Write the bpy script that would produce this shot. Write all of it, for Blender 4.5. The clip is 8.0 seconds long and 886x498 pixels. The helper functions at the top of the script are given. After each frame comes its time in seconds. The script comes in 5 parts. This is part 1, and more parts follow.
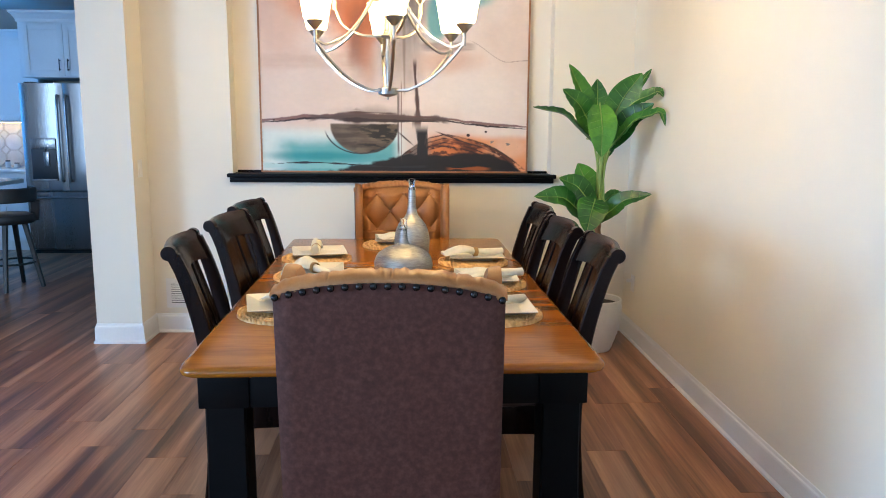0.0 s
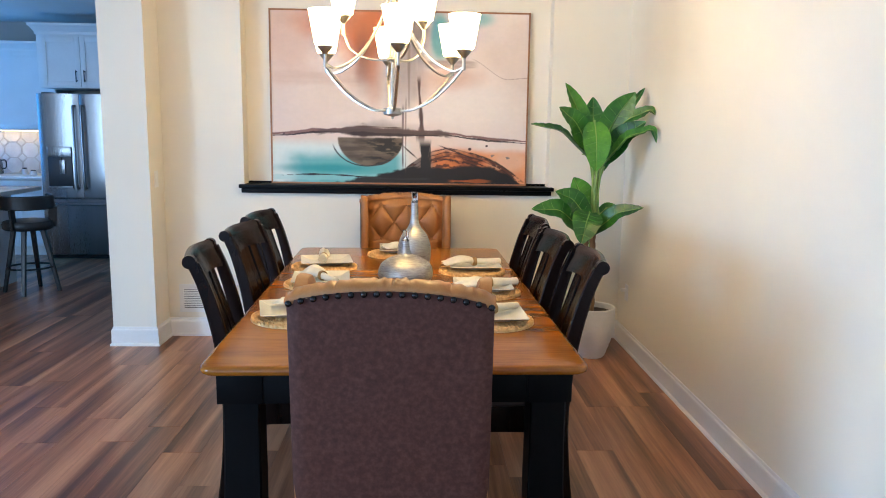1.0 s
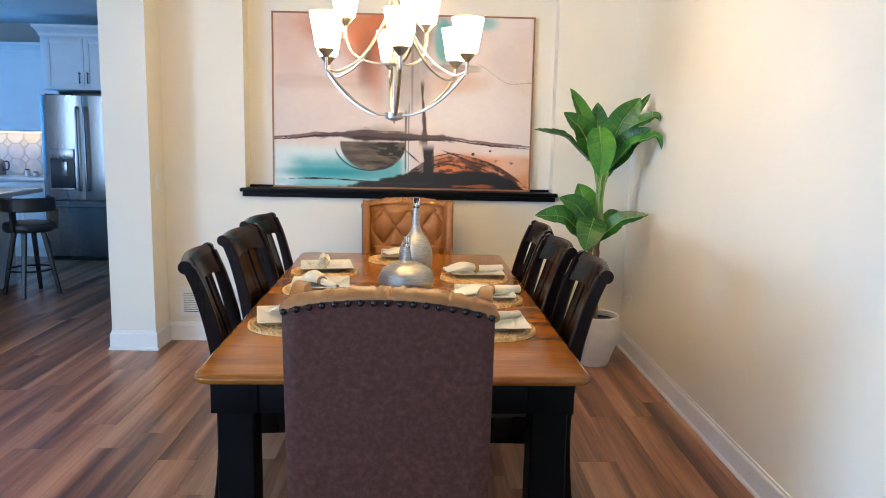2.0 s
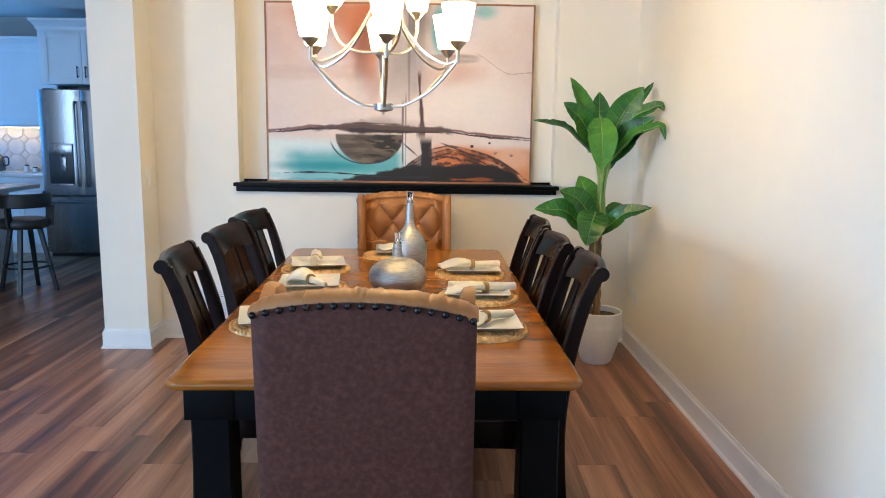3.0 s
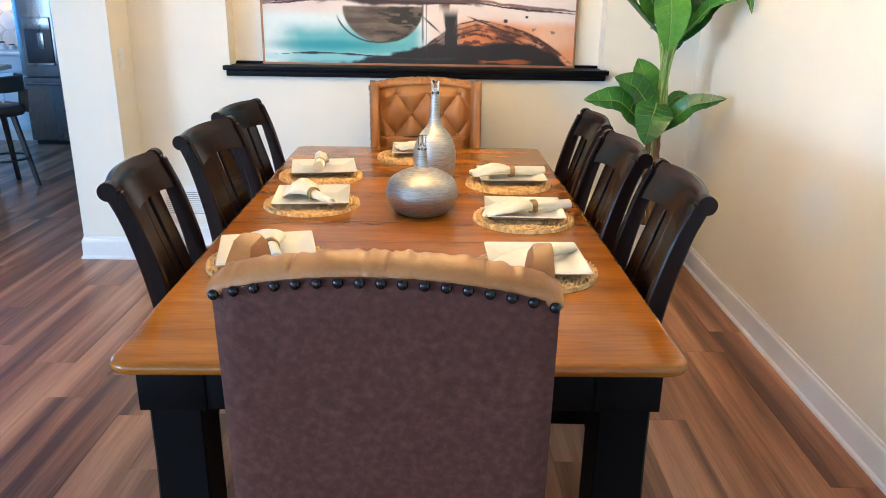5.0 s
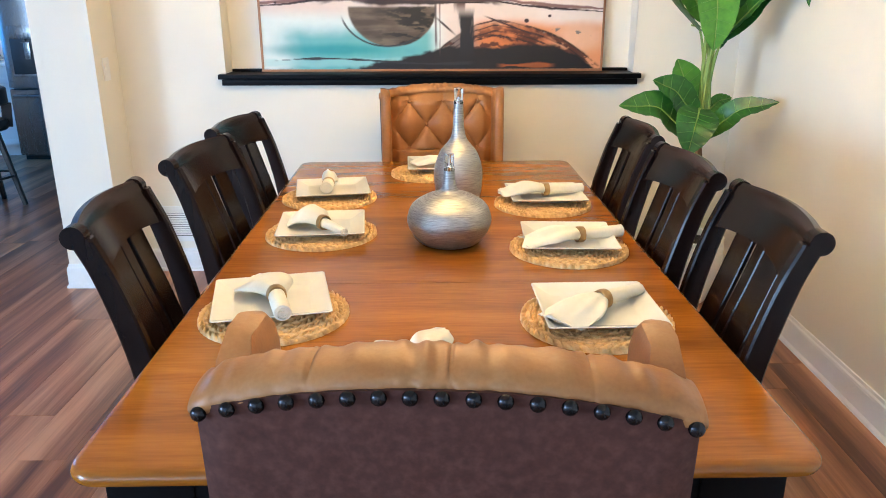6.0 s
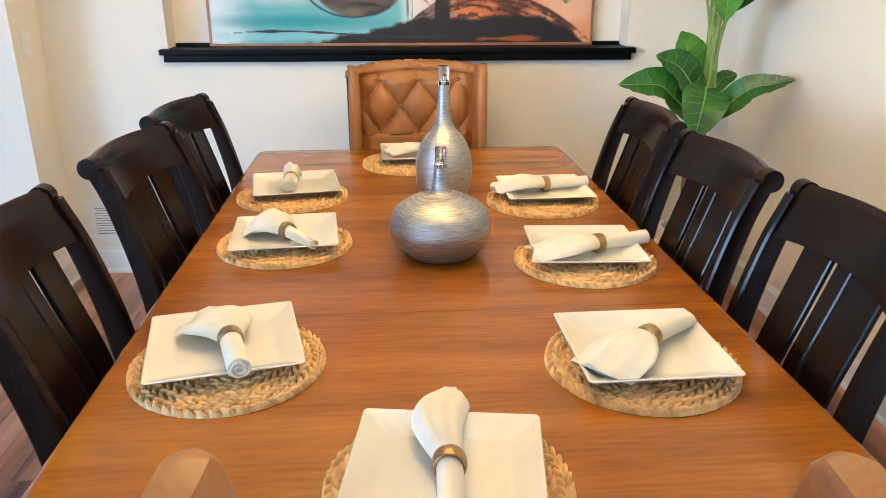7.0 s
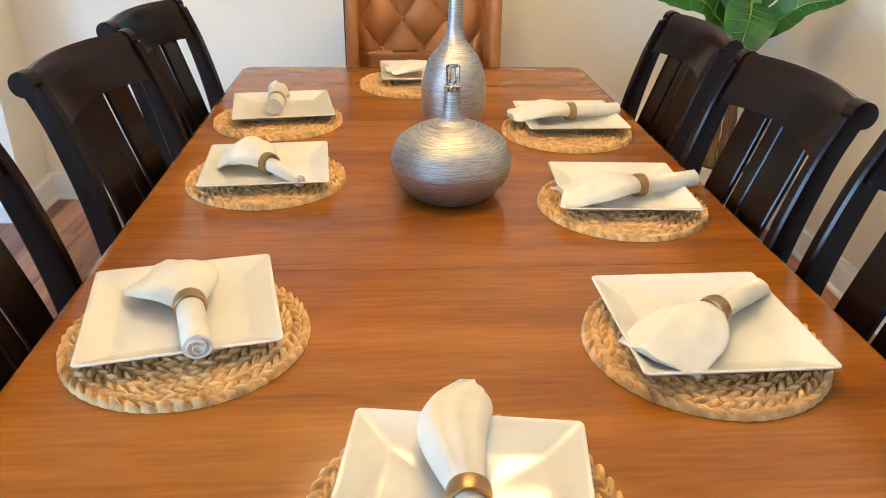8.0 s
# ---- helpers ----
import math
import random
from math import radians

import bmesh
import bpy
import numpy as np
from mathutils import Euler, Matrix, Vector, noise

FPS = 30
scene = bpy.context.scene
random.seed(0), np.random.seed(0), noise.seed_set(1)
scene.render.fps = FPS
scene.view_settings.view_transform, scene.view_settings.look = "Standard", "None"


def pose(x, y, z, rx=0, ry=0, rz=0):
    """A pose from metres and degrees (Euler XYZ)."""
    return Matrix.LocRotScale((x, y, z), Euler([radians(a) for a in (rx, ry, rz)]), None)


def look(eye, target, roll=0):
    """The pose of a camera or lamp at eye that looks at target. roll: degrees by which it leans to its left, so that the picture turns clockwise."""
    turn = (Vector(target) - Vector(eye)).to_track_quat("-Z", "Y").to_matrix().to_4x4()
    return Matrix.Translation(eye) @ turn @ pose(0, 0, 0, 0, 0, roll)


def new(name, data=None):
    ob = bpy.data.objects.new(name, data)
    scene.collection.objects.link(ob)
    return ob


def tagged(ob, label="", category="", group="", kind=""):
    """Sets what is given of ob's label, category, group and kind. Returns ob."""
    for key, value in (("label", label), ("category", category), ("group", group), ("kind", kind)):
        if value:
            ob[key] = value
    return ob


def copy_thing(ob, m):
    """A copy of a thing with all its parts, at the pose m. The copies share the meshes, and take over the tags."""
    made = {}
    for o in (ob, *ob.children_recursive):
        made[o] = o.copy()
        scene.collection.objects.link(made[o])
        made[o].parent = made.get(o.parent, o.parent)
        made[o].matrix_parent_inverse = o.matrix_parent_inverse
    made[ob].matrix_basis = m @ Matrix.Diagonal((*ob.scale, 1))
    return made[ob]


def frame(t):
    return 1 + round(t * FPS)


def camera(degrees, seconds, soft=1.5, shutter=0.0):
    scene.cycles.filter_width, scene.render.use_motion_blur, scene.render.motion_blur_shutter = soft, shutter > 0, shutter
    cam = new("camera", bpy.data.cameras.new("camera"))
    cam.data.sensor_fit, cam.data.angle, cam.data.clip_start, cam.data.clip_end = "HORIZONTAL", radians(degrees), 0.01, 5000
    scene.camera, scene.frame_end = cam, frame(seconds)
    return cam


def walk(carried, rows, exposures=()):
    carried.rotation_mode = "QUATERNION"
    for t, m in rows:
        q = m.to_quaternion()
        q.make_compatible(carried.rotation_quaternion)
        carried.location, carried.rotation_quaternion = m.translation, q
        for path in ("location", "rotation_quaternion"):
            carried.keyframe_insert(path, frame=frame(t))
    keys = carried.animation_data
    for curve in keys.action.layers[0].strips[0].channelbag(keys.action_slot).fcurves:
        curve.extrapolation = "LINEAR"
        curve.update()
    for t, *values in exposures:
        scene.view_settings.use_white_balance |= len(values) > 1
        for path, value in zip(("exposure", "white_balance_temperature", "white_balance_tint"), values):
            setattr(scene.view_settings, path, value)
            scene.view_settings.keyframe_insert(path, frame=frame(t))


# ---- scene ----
cam = camera(61.3, 8.0, soft=0.95)
PATH = [
    (0, (0.060, -2.158, 1.473), (0.138, -0.187, 1.142), 0.4),
    (0.5, (0.069, -2.216, 1.492), (0.146, -0.243, 1.169), 0.6),
    (1, (0.077, -2.377, 1.526), (0.141, -0.403, 1.213), 0.8),
    (1.5, (0.074, -2.364, 1.529), (0.133, -0.387, 1.229), 1.2),
    (3, (0.177, -2.194, 1.526), (0.203, -0.22, 1.204), 0.8),
    (3.5, (0.207, -2.109, 1.527), (0.189, -0.142, 1.163), 1.0),
    (4, (0.163, -1.93, 1.513), (0.127, 0.01, 1.027), 0.9),
    (4.2, (0.127, -1.831, 1.518), (0.099, 0.097, 0.988), 0.7),
    (5.3, (0.093, -1.348, 1.514), (0.093, 0.546, 0.869), 0.9),
    (5.5, (0.083, -1.266, 1.508), (0.067, 0.629, 0.867), 0.8),
    (6, (-0.001, -1.072, 1.496), (-0.007, 0.826, 0.866), -0.2),
    (6.5, (-0.072, -0.869, 1.485), (-0.004, 1.021, 0.834), -0.6),
    (7, (-0.084, -0.651, 1.463), (0.018, 1.222, 0.77), -0.0),
    (7.5, (-0.075, -0.475, 1.435), (0.009, 1.367, 0.66), 0.7),
    (8, (-0.093, -0.351, 1.392), (0.01, 1.441, 0.51), 1.1),
]
walk(cam, [(t, look(eye, target, roll)) for t, eye, target, roll in PATH],
     exposures=[(0, 0.28), (3.0, 0.26), (4.0, 0.40), (5.5, 0.66), (7.0, 0.52), (8.0, 0.48)])

# ---- light ----
WORLD = bpy.data.worlds.new("sky")
scene.world = WORLD
WORLD.use_nodes = True
_nt = WORLD.node_tree
_sky = _nt.nodes.new("ShaderNodeTexSky")
_sky.sky_type = 'NISHITA'
_sky.sun_disc = False
_sky.sun_elevation = radians(38)
_sky.sun_rotation = radians(200)
_nt.links.new(_sky.outputs[0], _nt.nodes["Background"].inputs[0])
_nt.nodes["Background"].inputs[1].default_value = 0.1

BULB = 21.5                      # glow of the chandelier's glass
WARM = (1.0, 0.69, 0.31)
DAY = (0.38, 0.62, 1.0)


def window_lamp(name, at, target, w, h, watts, color=DAY):
    lamp = bpy.data.lights.new(name, 'AREA')
    lamp.shape, lamp.size, lamp.size_y, lamp.energy, lamp.color = 'RECTANGLE', w, h, watts, color
    ob = new(name, lamp)
    ob.matrix_world = look(at, target)
    return ob


window_lamp("garden_window_light", (-6.93, -3.6, 1.65), (0, -3.6, 1.65), 2.8, 1.7, 450)
window_lamp("rear_window_light", (-2.8, -5.43, 1.25), (-2.8, 0, 1.2), 3.8, 1.9, 50, (0.18, 0.48, 1.0))
window_lamp("kitchen_window_light", (-6.9, 5.3, 1.6), (0, 5.3, 1.3), 2.2, 1.3, 62, (0.02, 0.33, 1.0))

# ---- materials ----


def mat_new(name):
    m = bpy.data.materials.new(name)
    m.use_nodes = True
    return m, m.node_tree.nodes, m.node_tree.links, m.node_tree.nodes["Principled BSDF"]


def ramp(nodes, stops):
    r = nodes.new("ShaderNodeValToRGB")
    e = r.color_ramp.elements
    while len(e) < len(stops):
        e.new(0.5)
    for el, (p, c) in zip(e, stops):
        el.position, el.color = p, (*c, 1)
    return r


def textured(name, c1, c2, rough=0.5, metal=0.0, scale=8.0, stretch=(1, 1, 1), bump=0.1, fine=60.0, spread=0.08,
             random_by="", coat=0.0, detail=6.0, dist=0.002, c3=None, spec=0.5):
    """Two-scale noise between colours, a fine bump, and roughness that varies."""
    m, n, l, b = mat_new(name)
    tc = n.new("ShaderNodeTexCoord")
    mp = n.new("ShaderNodeMapping")
    mp.inputs["Scale"].default_value = stretch
    l.new(tc.outputs["Object"], mp.inputs[0])
    vec = mp.outputs[0]
    if random_by:
        info = n.new("ShaderNodeObjectInfo" if random_by == "object" else "ShaderNodeNewGeometry")
        rnd = info.outputs["Random" if random_by == "object" else "Random Per Island"]
        add = n.new("ShaderNodeVectorMath")
        add.operation = 'MULTIPLY_ADD'
        l.new(rnd, add.inputs[0])
        add.inputs[1].default_value = (37.0, 23.0, 11.0)
        l.new(vec, add.inputs[2])
        vec = add.outputs[0]
    big = n.new("ShaderNodeTexNoise")
    big.inputs["Scale"].default_value, big.inputs["Detail"].default_value = scale, detail
    l.new(vec, big.inputs["Vector"])
    sml = n.new("ShaderNodeTexNoise")
    sml.inputs["Scale"].default_value, sml.inputs["Detail"].default_value = fine, 4.0
    l.new(vec, sml.inputs["Vector"])
    mix = n.new("ShaderNodeMath")
    mix.operation = 'MULTIPLY_ADD'
    l.new(sml.outputs[0], mix.inputs[0])
    mix.inputs[1].default_value = 0.3
    l.new(big.outputs[0], mix.inputs[2])
    val = mix.outputs[0]
    if random_by:
        sh = n.new("ShaderNodeMath")
        sh.operation = 'MULTIPLY_ADD'
        l.new(rnd, sh.inputs[0])
        sh.inputs[1].default_value = 0.30
        l.new(val, sh.inputs[2])
        off = n.new("ShaderNodeMath")
        off.operation = 'SUBTRACT'
        l.new(sh.outputs[0], off.inputs[0])
        off.inputs[1].default_value = 0.15
        val = off.outputs[0]
    stops = [(0.42, c1), (0.86, c2)] if c3 is None else [(0.38, c1), (0.62, c2), (0.9, c3)]
    r = ramp(n, stops)
    l.new(val, r.inputs[0])
    l.new(r.outputs[0], b.inputs["Base Color"])
    mr = n.new("ShaderNodeMapRange")
    mr.inputs["To Min"].default_value, mr.inputs["To Max"].default_value = max(rough - spread, 0.02), min(rough + spread, 1)
    l.new(val, mr.inputs["Value"])
    l.new(mr.outputs[0], b.inputs["Roughness"])
    b.inputs["Metallic"].default_value = metal
    b.inputs["Coat Weight"].default_value = coat
    b.inputs["Coat Roughness"].default_value = 0.15
    b.inputs["Specular IOR Level"].default_value = spec
    if bump:
        bp = n.new("ShaderNodeBump")
        bp.inputs["Strength"].default_value, bp.inputs["Distance"].default_value = bump, dist
        l.new(sml.outputs[0], bp.inputs["Height"])
        l.new(bp.outputs[0], b.inputs["Normal"])
    return m


def wood(name, dark, mid, light, axis=0, rough=0.35, random_by="object", grain=9.0, coat=0.0, bump=0.08, long=0.12, spec=0.5, figure=1.0, pores=0.42, boards=0.0, rag=0.5, shift=0.14):
    """Long streaky grain along one axis, with broad figure and fine pores."""
    m, n, l, b = mat_new(name)
    tc = n.new("ShaderNodeTexCoord")
    st = [1.0, 1.0, 1.0]
    st[axis] = long
    mp = n.new("ShaderNodeMapping")
    mp.inputs["Scale"].default_value = st
    l.new(tc.outputs["Object"], mp.inputs[0])
    info = n.new("ShaderNodeObjectInfo")
    add = n.new("ShaderNodeVectorMath")
    add.operation = 'MULTIPLY_ADD'
    l.new(info.outputs["Random"], add.inputs[0])
    add.inputs[1].default_value = (41.0, 29.0, 17.0)
    l.new(mp.outputs[0], add.inputs[2])
    broad = n.new("ShaderNodeTexNoise")
    broad.inputs["Scale"].default_value, broad.inputs["Detail"].default_value = grain * 0.6, 8.0
    broad.inputs["Distortion"].default_value = 0.45
    broad.inputs["Roughness"].default_value = rag
    l.new(add.outputs[0], broad.inputs["Vector"])
    pore = n.new("ShaderNodeTexNoise")
    pore.inputs["Scale"].default_value, pore.inputs["Detail"].default_value = grain * 9, 5.0
    l.new(add.outputs[0], pore.inputs["Vector"])
    fig = n.new("ShaderNodeMath")
    fig.operation = 'MULTIPLY_ADD'
    l.new(broad.outputs[0], fig.inputs[0])
    fig.inputs[1].default_value, fig.inputs[2].default_value = figure, (1 - figure) * 0.5
    s = n.new("ShaderNodeMath")
    s.operation = 'MULTIPLY_ADD'
    l.new(pore.outputs[0], s.inputs[0])
    s.inputs[1].default_value = pores
    l.new(fig.outputs[0], s.inputs[2])
    if boards:
        sep = n.new("ShaderNodeSeparateXYZ")
        l.new(tc.outputs["Object"], sep.inputs[0])
        div = n.new("ShaderNodeMath")
        div.operation = 'DIVIDE'
        l.new(sep.outputs[1 if axis == 0 else 0], div.inputs[0])
        div.inputs[1].default_value = boards
        flo = n.new("ShaderNodeMath")
        flo.operation = 'FLOOR'
        l.new(div.outputs[0], flo.inputs[0])
        wn = n.new("ShaderNodeTexWhiteNoise")
        wn.noise_dimensions = '1D'
        l.new(flo.outputs[0], wn.inputs["W"])
        bd = n.new("ShaderNodeMath")
        bd.operation = 'MULTIPLY_ADD'
        l.new(wn.outputs[0], bd.inputs[0])
        bd.inputs[1].default_value = 0.10
        l.new(s.outputs[0], bd.inputs[2])
        s = bd
    tone = n.new("ShaderNodeMath")
    tone.operation = 'MULTIPLY_ADD'
    l.new(info.outputs["Random"], tone.inputs[0])
    tone.inputs[1].default_value = shift if random_by else 0.0
    l.new(s.outputs[0], tone.inputs[2])
    mid_at = 0.5 + 0.5 * pores + (shift / 2 if random_by else 0) + (0.05 if boards else 0)
    r = ramp(n, [(mid_at - 0.17, dark), (mid_at, mid), (mid_at + 0.20, light)])
    l.new(tone.outputs[0], r.inputs[0])
    l.new(r.outputs[0], b.inputs["Base Color"])
    mr = n.new("ShaderNodeMapRange")
    mr.inputs["To Min"].default_value, mr.inputs["To Max"].default_value = rough - 0.04, rough + 0.04
    l.new(broad.outputs[0], mr.inputs["Value"])
    l.new(mr.outputs[0], b.inputs["Roughness"])
    b.inputs["Specular IOR Level"].default_value = spec
    b.inputs["Coat Weight"].default_value = coat
    b.inputs["Coat Roughness"].default_value = 0.2
    bp = n.new("ShaderNodeBump")
    bp.inputs["Strength"].default_value, bp.inputs["Distance"].default_value = bump, 0.001
    l.new(pore.outputs[0], bp.inputs["Height"])
    l.new(bp.outputs[0], b.inputs["Normal"])
    return m


def glowing(name, color, strength):
    m, n, l, b = mat_new(name)
    b.inputs["Base Color"].default_value = (0.9, 0.88, 0.82, 1)
    b.inputs["Roughness"].default_value = 0.3
    b.inputs["Emission Color"].default_value = (*color, 1)
    b.inputs["Emission Strength"].default_value = strength
    return m


def glass_mat(name):
    m, n, l, b = mat_new(name)
    b.inputs["Base Color"].default_value = (0.95, 0.97, 0.98, 1)
    b.inputs["Roughness"].default_value = 0.02
    b.inputs["Transmission Weight"].default_value = 1.0
    b.inputs["IOR"].default_value = 1.49
    return m


M_WALL = textured("wall_paint", (0.80, 0.745, 0.63), (0.855, 0.80, 0.68), 0.75, scale=1.2, bump=0.12, fine=220, spread=0.06, dist=0.001)
M_CEIL = textured("ceiling_paint", (0.78, 0.77, 0.74), (0.84, 0.83, 0.80), 0.85, scale=1.0, bump=0.2, fine=120)
M_TRIM = textured("white_trim_paint", (0.76, 0.75, 0.72), (0.84, 0.83, 0.80), 0.35, scale=3.0, bump=0.04, fine=90)
M_FLOOR = wood("walnut_plank", (0.105, 0.041, 0.021), (0.31, 0.130, 0.064), (0.58, 0.29, 0.158), axis=1, rough=0.30, grain=15, spec=0.42, long=0.035, pores=0.20, rag=0.50, bump=0.03, shift=0.07)
M_SUB = textured("subfloor_dark", (0.010, 0.006, 0.004), (0.02, 0.012, 0.008), 0.7)
M_TOP = wood("honey_tabletop", (0.205, 0.060, 0.0046), (0.305, 0.098, 0.0080), (0.42, 0.152, 0.0150), axis=0, rough=0.21, grain=13, coat=0.08, long=0.085, random_by="", spec=0.40, figure=0.75, pores=0.36, boards=0.135, bump=0.01, rag=0.56)
M_BLACK = textured("black_painted_wood", (0.002, 0.002, 0.0022), (0.0045, 0.0043, 0.0045), 0.42, scale=5, bump=0.05, fine=90, spread=0.06, spec=0.09)
M_ESP = textured("espresso_lacquered_wood", (0.0040, 0.0020, 0.0015), (0.0072, 0.0036, 0.0026), 0.20, scale=6, stretch=(1, 1, 0.2), bump=0.02, fine=60, spread=0.04, c3=(0.0125, 0.0062, 0.0046), spec=0.17)
M_SEAT = textured("dark_brown_leather", (0.025, 0.012, 0.008), (0.05, 0.024, 0.015), 0.42, scale=9, bump=0.2, fine=140)
M_BACK = textured("distressed_brown_leather", (0.056, 0.0180, 0.0118), (0.076, 0.0262, 0.0180), 0.56, scale=62, bump=0.25, fine=170, c3=(0.108, 0.043, 0.032), detail=12, spec=0.25)
M_CAMEL = textured("camel_leather", (0.27, 0.10, 0.026), (0.36, 0.145, 0.042), 0.42, scale=7, bump=0.16, fine=170, c3=(0.44, 0.20, 0.07))
M_NAIL = textured("black_nickel", (0.015, 0.014, 0.015), (0.04, 0.038, 0.04), 0.22, metal=0.9, scale=30, bump=0)
M_CHROME = textured("chrome", (0.75, 0.75, 0.75), (0.85, 0.85, 0.84), 0.08, metal=1.0, scale=10, bump=0, spread=0.03)
M_NICKEL = textured("brushed_nickel", (0.34, 0.32, 0.29), (0.44, 0.415, 0.375), 0.30, metal=1.0, scale=20, bump=0.03, fine=180)
M_GLASS = glass_mat("clear_acrylic")
M_SHADE = glowing("lit_glass_shade", WARM, BULB)
M_PLATE = textured("cream_glaze", (0.72, 0.69, 0.59), (0.78, 0.75, 0.645), 0.06, scale=5, bump=0.01, fine=40, spread=0.02)
M_NAPKIN = textured("white_linen", (0.68, 0.635, 0.51), (0.76, 0.715, 0.59), 0.85, scale=25, bump=0.35, fine=700, dist=0.0006)
M_RINGW = textured("gold_napkin_ring", (0.32, 0.19, 0.075), (0.48, 0.31, 0.14), 0.34, metal=0.75, scale=30, bump=0.03)
M_MAT = textured("water_hyacinth", (0.46, 0.235, 0.078), (0.69, 0.41, 0.155), 0.55, scale=45, bump=0.25, fine=260, c3=(0.82, 0.56, 0.27))
M_POT = textured("white_ceramic_pot", (0.78, 0.765, 0.73), (0.86, 0.845, 0.81), 0.38, scale=9, bump=0.25, fine=60, dist=0.003)
M_SOIL = textured("potting_moss", (0.02, 0.014, 0.008), (0.07, 0.05, 0.03), 0.9, scale=40, bump=1.0, fine=120, dist=0.01)
M_LEAF = textured("banana_leaf", (0.008, 0.065, 0.012), (0.024, 0.145, 0.020), 0.32, scale=5, bump=0.15, fine=50, random_by="object", c3=(0.085, 0.29, 0.026), stretch=(1, 1, 1))
M_STEM = textured("green_petiole", (0.13, 0.27, 0.045), (0.30, 0.42, 0.11), 0.42, scale=9, bump=0.1)
M_VEIN = textured("leaf_vein", (0.07, 0.23, 0.04), (0.15, 0.36, 0.075), 0.4, scale=9, bump=0.05)
M_TRUNK = textured("fibrous_trunk", (0.06, 0.032, 0.015), (0.20, 0.11, 0.05), 0.75, scale=12, stretch=(3, 3, 0.5), bump=0.8, fine=70, dist=0.006, c3=(0.36, 0.23, 0.11))
M_STEEL = textured("stainless_steel", (0.20, 0.205, 0.21), (0.27, 0.275, 0.28), 0.26, metal=1.0, scale=2.5, stretch=(1, 1, 0.06), bump=0.03, fine=250, spread=0.05)
M_DARK = textured("dark_plastic", (0.012, 0.012, 0.013), (0.025, 0.025, 0.027), 0.4)
M_CAB = textured("white_cabinet_paint", (0.70, 0.70, 0.68), (0.78, 0.78, 0.76), 0.38, scale=2.5, bump=0.03)
M_QUARTZ = textured("pale_quartz", (0.62, 0.61, 0.58), (0.78, 0.77, 0.74), 0.16, scale=5, bump=0.01)
M_TILE = textured("glazed_tile", (0.62, 0.60, 0.57), (0.74, 0.72, 0.69), 0.2, scale=9, bump=0.05, random_by="object")
M_TILE2 = textured("taupe_tile", (0.46, 0.42, 0.38), (0.56, 0.52, 0.47), 0.3, scale=9, bump=0.05, random_by="object")
M_STOOL = textured("black_stool_wood", (0.012, 0.011, 0.011), (0.025, 0.022, 0.02), 0.4)
M_KWALL = textured("kitchen_wall_paint", (0.40, 0.38, 0.34), (0.46, 0.44, 0.40), 0.8, scale=1.5, bump=0.1, fine=200)
M_PLASTIC = textured("white_plastic", (0.78, 0.77, 0.74), (0.84, 0.83, 0.80), 0.35)


def brushed_silver():
    m, n, l, b = mat_new("ridged_silver")
    tc = n.new("ShaderNodeTexCoord")
    mp = n.new("ShaderNodeMapping")
    mp.inputs["Scale"].default_value = (16, 16, 560)
    l.new(tc.outputs["Object"], mp.inputs[0])
    a = n.new("ShaderNodeTexNoise")
    a.inputs["Scale"].default_value, a.inputs["Detail"].default_value = 1.6, 5
    l.new(mp.outputs[0], a.inputs["Vector"])
    r = ramp(n, [(0.34, (0.28, 0.272, 0.252)), (0.64, (0.60, 0.59, 0.55))])
    l.new(a.outputs[0], r.inputs[0])
    l.new(r.outputs[0], b.inputs["Base Color"])
    b.inputs["Metallic"].default_value = 0.9
    b.inputs["Roughness"].default_value = 0.42
    bp = n.new("ShaderNodeBump")
    bp.inputs["Strength"].default_value, bp.inputs["Distance"].default_value = 1.0, 0.0008
    l.new(a.outputs[0], bp.inputs["Height"])
    l.new(bp.outputs[0], b.inputs["Normal"])
    return m


M_SILVER = brushed_silver()

# ---- building helpers ----


def mesh_from(name, verts, faces, material, smooth=True):
    me = bpy.data.meshes.new(name)
    me.from_pydata([tuple(v) for v in verts], [], faces)
    me.materials.append(material)
    if smooth:
        me.polygons.foreach_set("use_smooth", [True] * len(me.polygons))
    me.update()
    return me


def part(name, bm, material, parent, label="", smooth=True):
    me = bpy.data.meshes.new(name)
    bmesh.ops.recalc_face_normals(bm, faces=bm.faces)
    bm.to_mesh(me)
    bm.free()
    me.materials.append(material)
    if smooth:
        me.polygons.foreach_set("use_smooth", [True] * len(me.polygons))
        me.set_sharp_from_angle(angle=radians(38))
    ob = new(name, me)
    ob.parent = parent
    if label:
        ob["label"] = label
    return ob


def empty(name, m, label, category, group="", kind=""):
    ob = new(name)
    ob.empty_display_size = 0.1
    ob.matrix_world = m
    return tagged(ob, label, category, group, kind)


def box(bm, lo, hi, bevel=0.0, seg=2, m=None):
    lo, hi = Vector(lo), Vector(hi)
    r = bmesh.ops.create_cube(bm, size=1.0)
    vs = r["verts"]
    for v in vs:
        v.co = Vector([(lo[i] + hi[i]) / 2 + v.co[i] * (hi[i] - lo[i]) for i in range(3)])
    if bevel:
        es = list({e for v in vs for e in v.link_edges})
        out = bmesh.ops.bevel(bm, geom=es, offset=bevel, segments=seg, affect='EDGES', profile=0.6)
        vs = list({v for f in out["faces"] for v in f.verts} | {v for v in vs if v.is_valid})
    if m is not None:
        bmesh.ops.transform(bm, matrix=m, verts=vs)
    return bm


def boxed(lo, hi, bevel=0.0, seg=2):
    return box(bmesh.new(), lo, hi, bevel, seg)


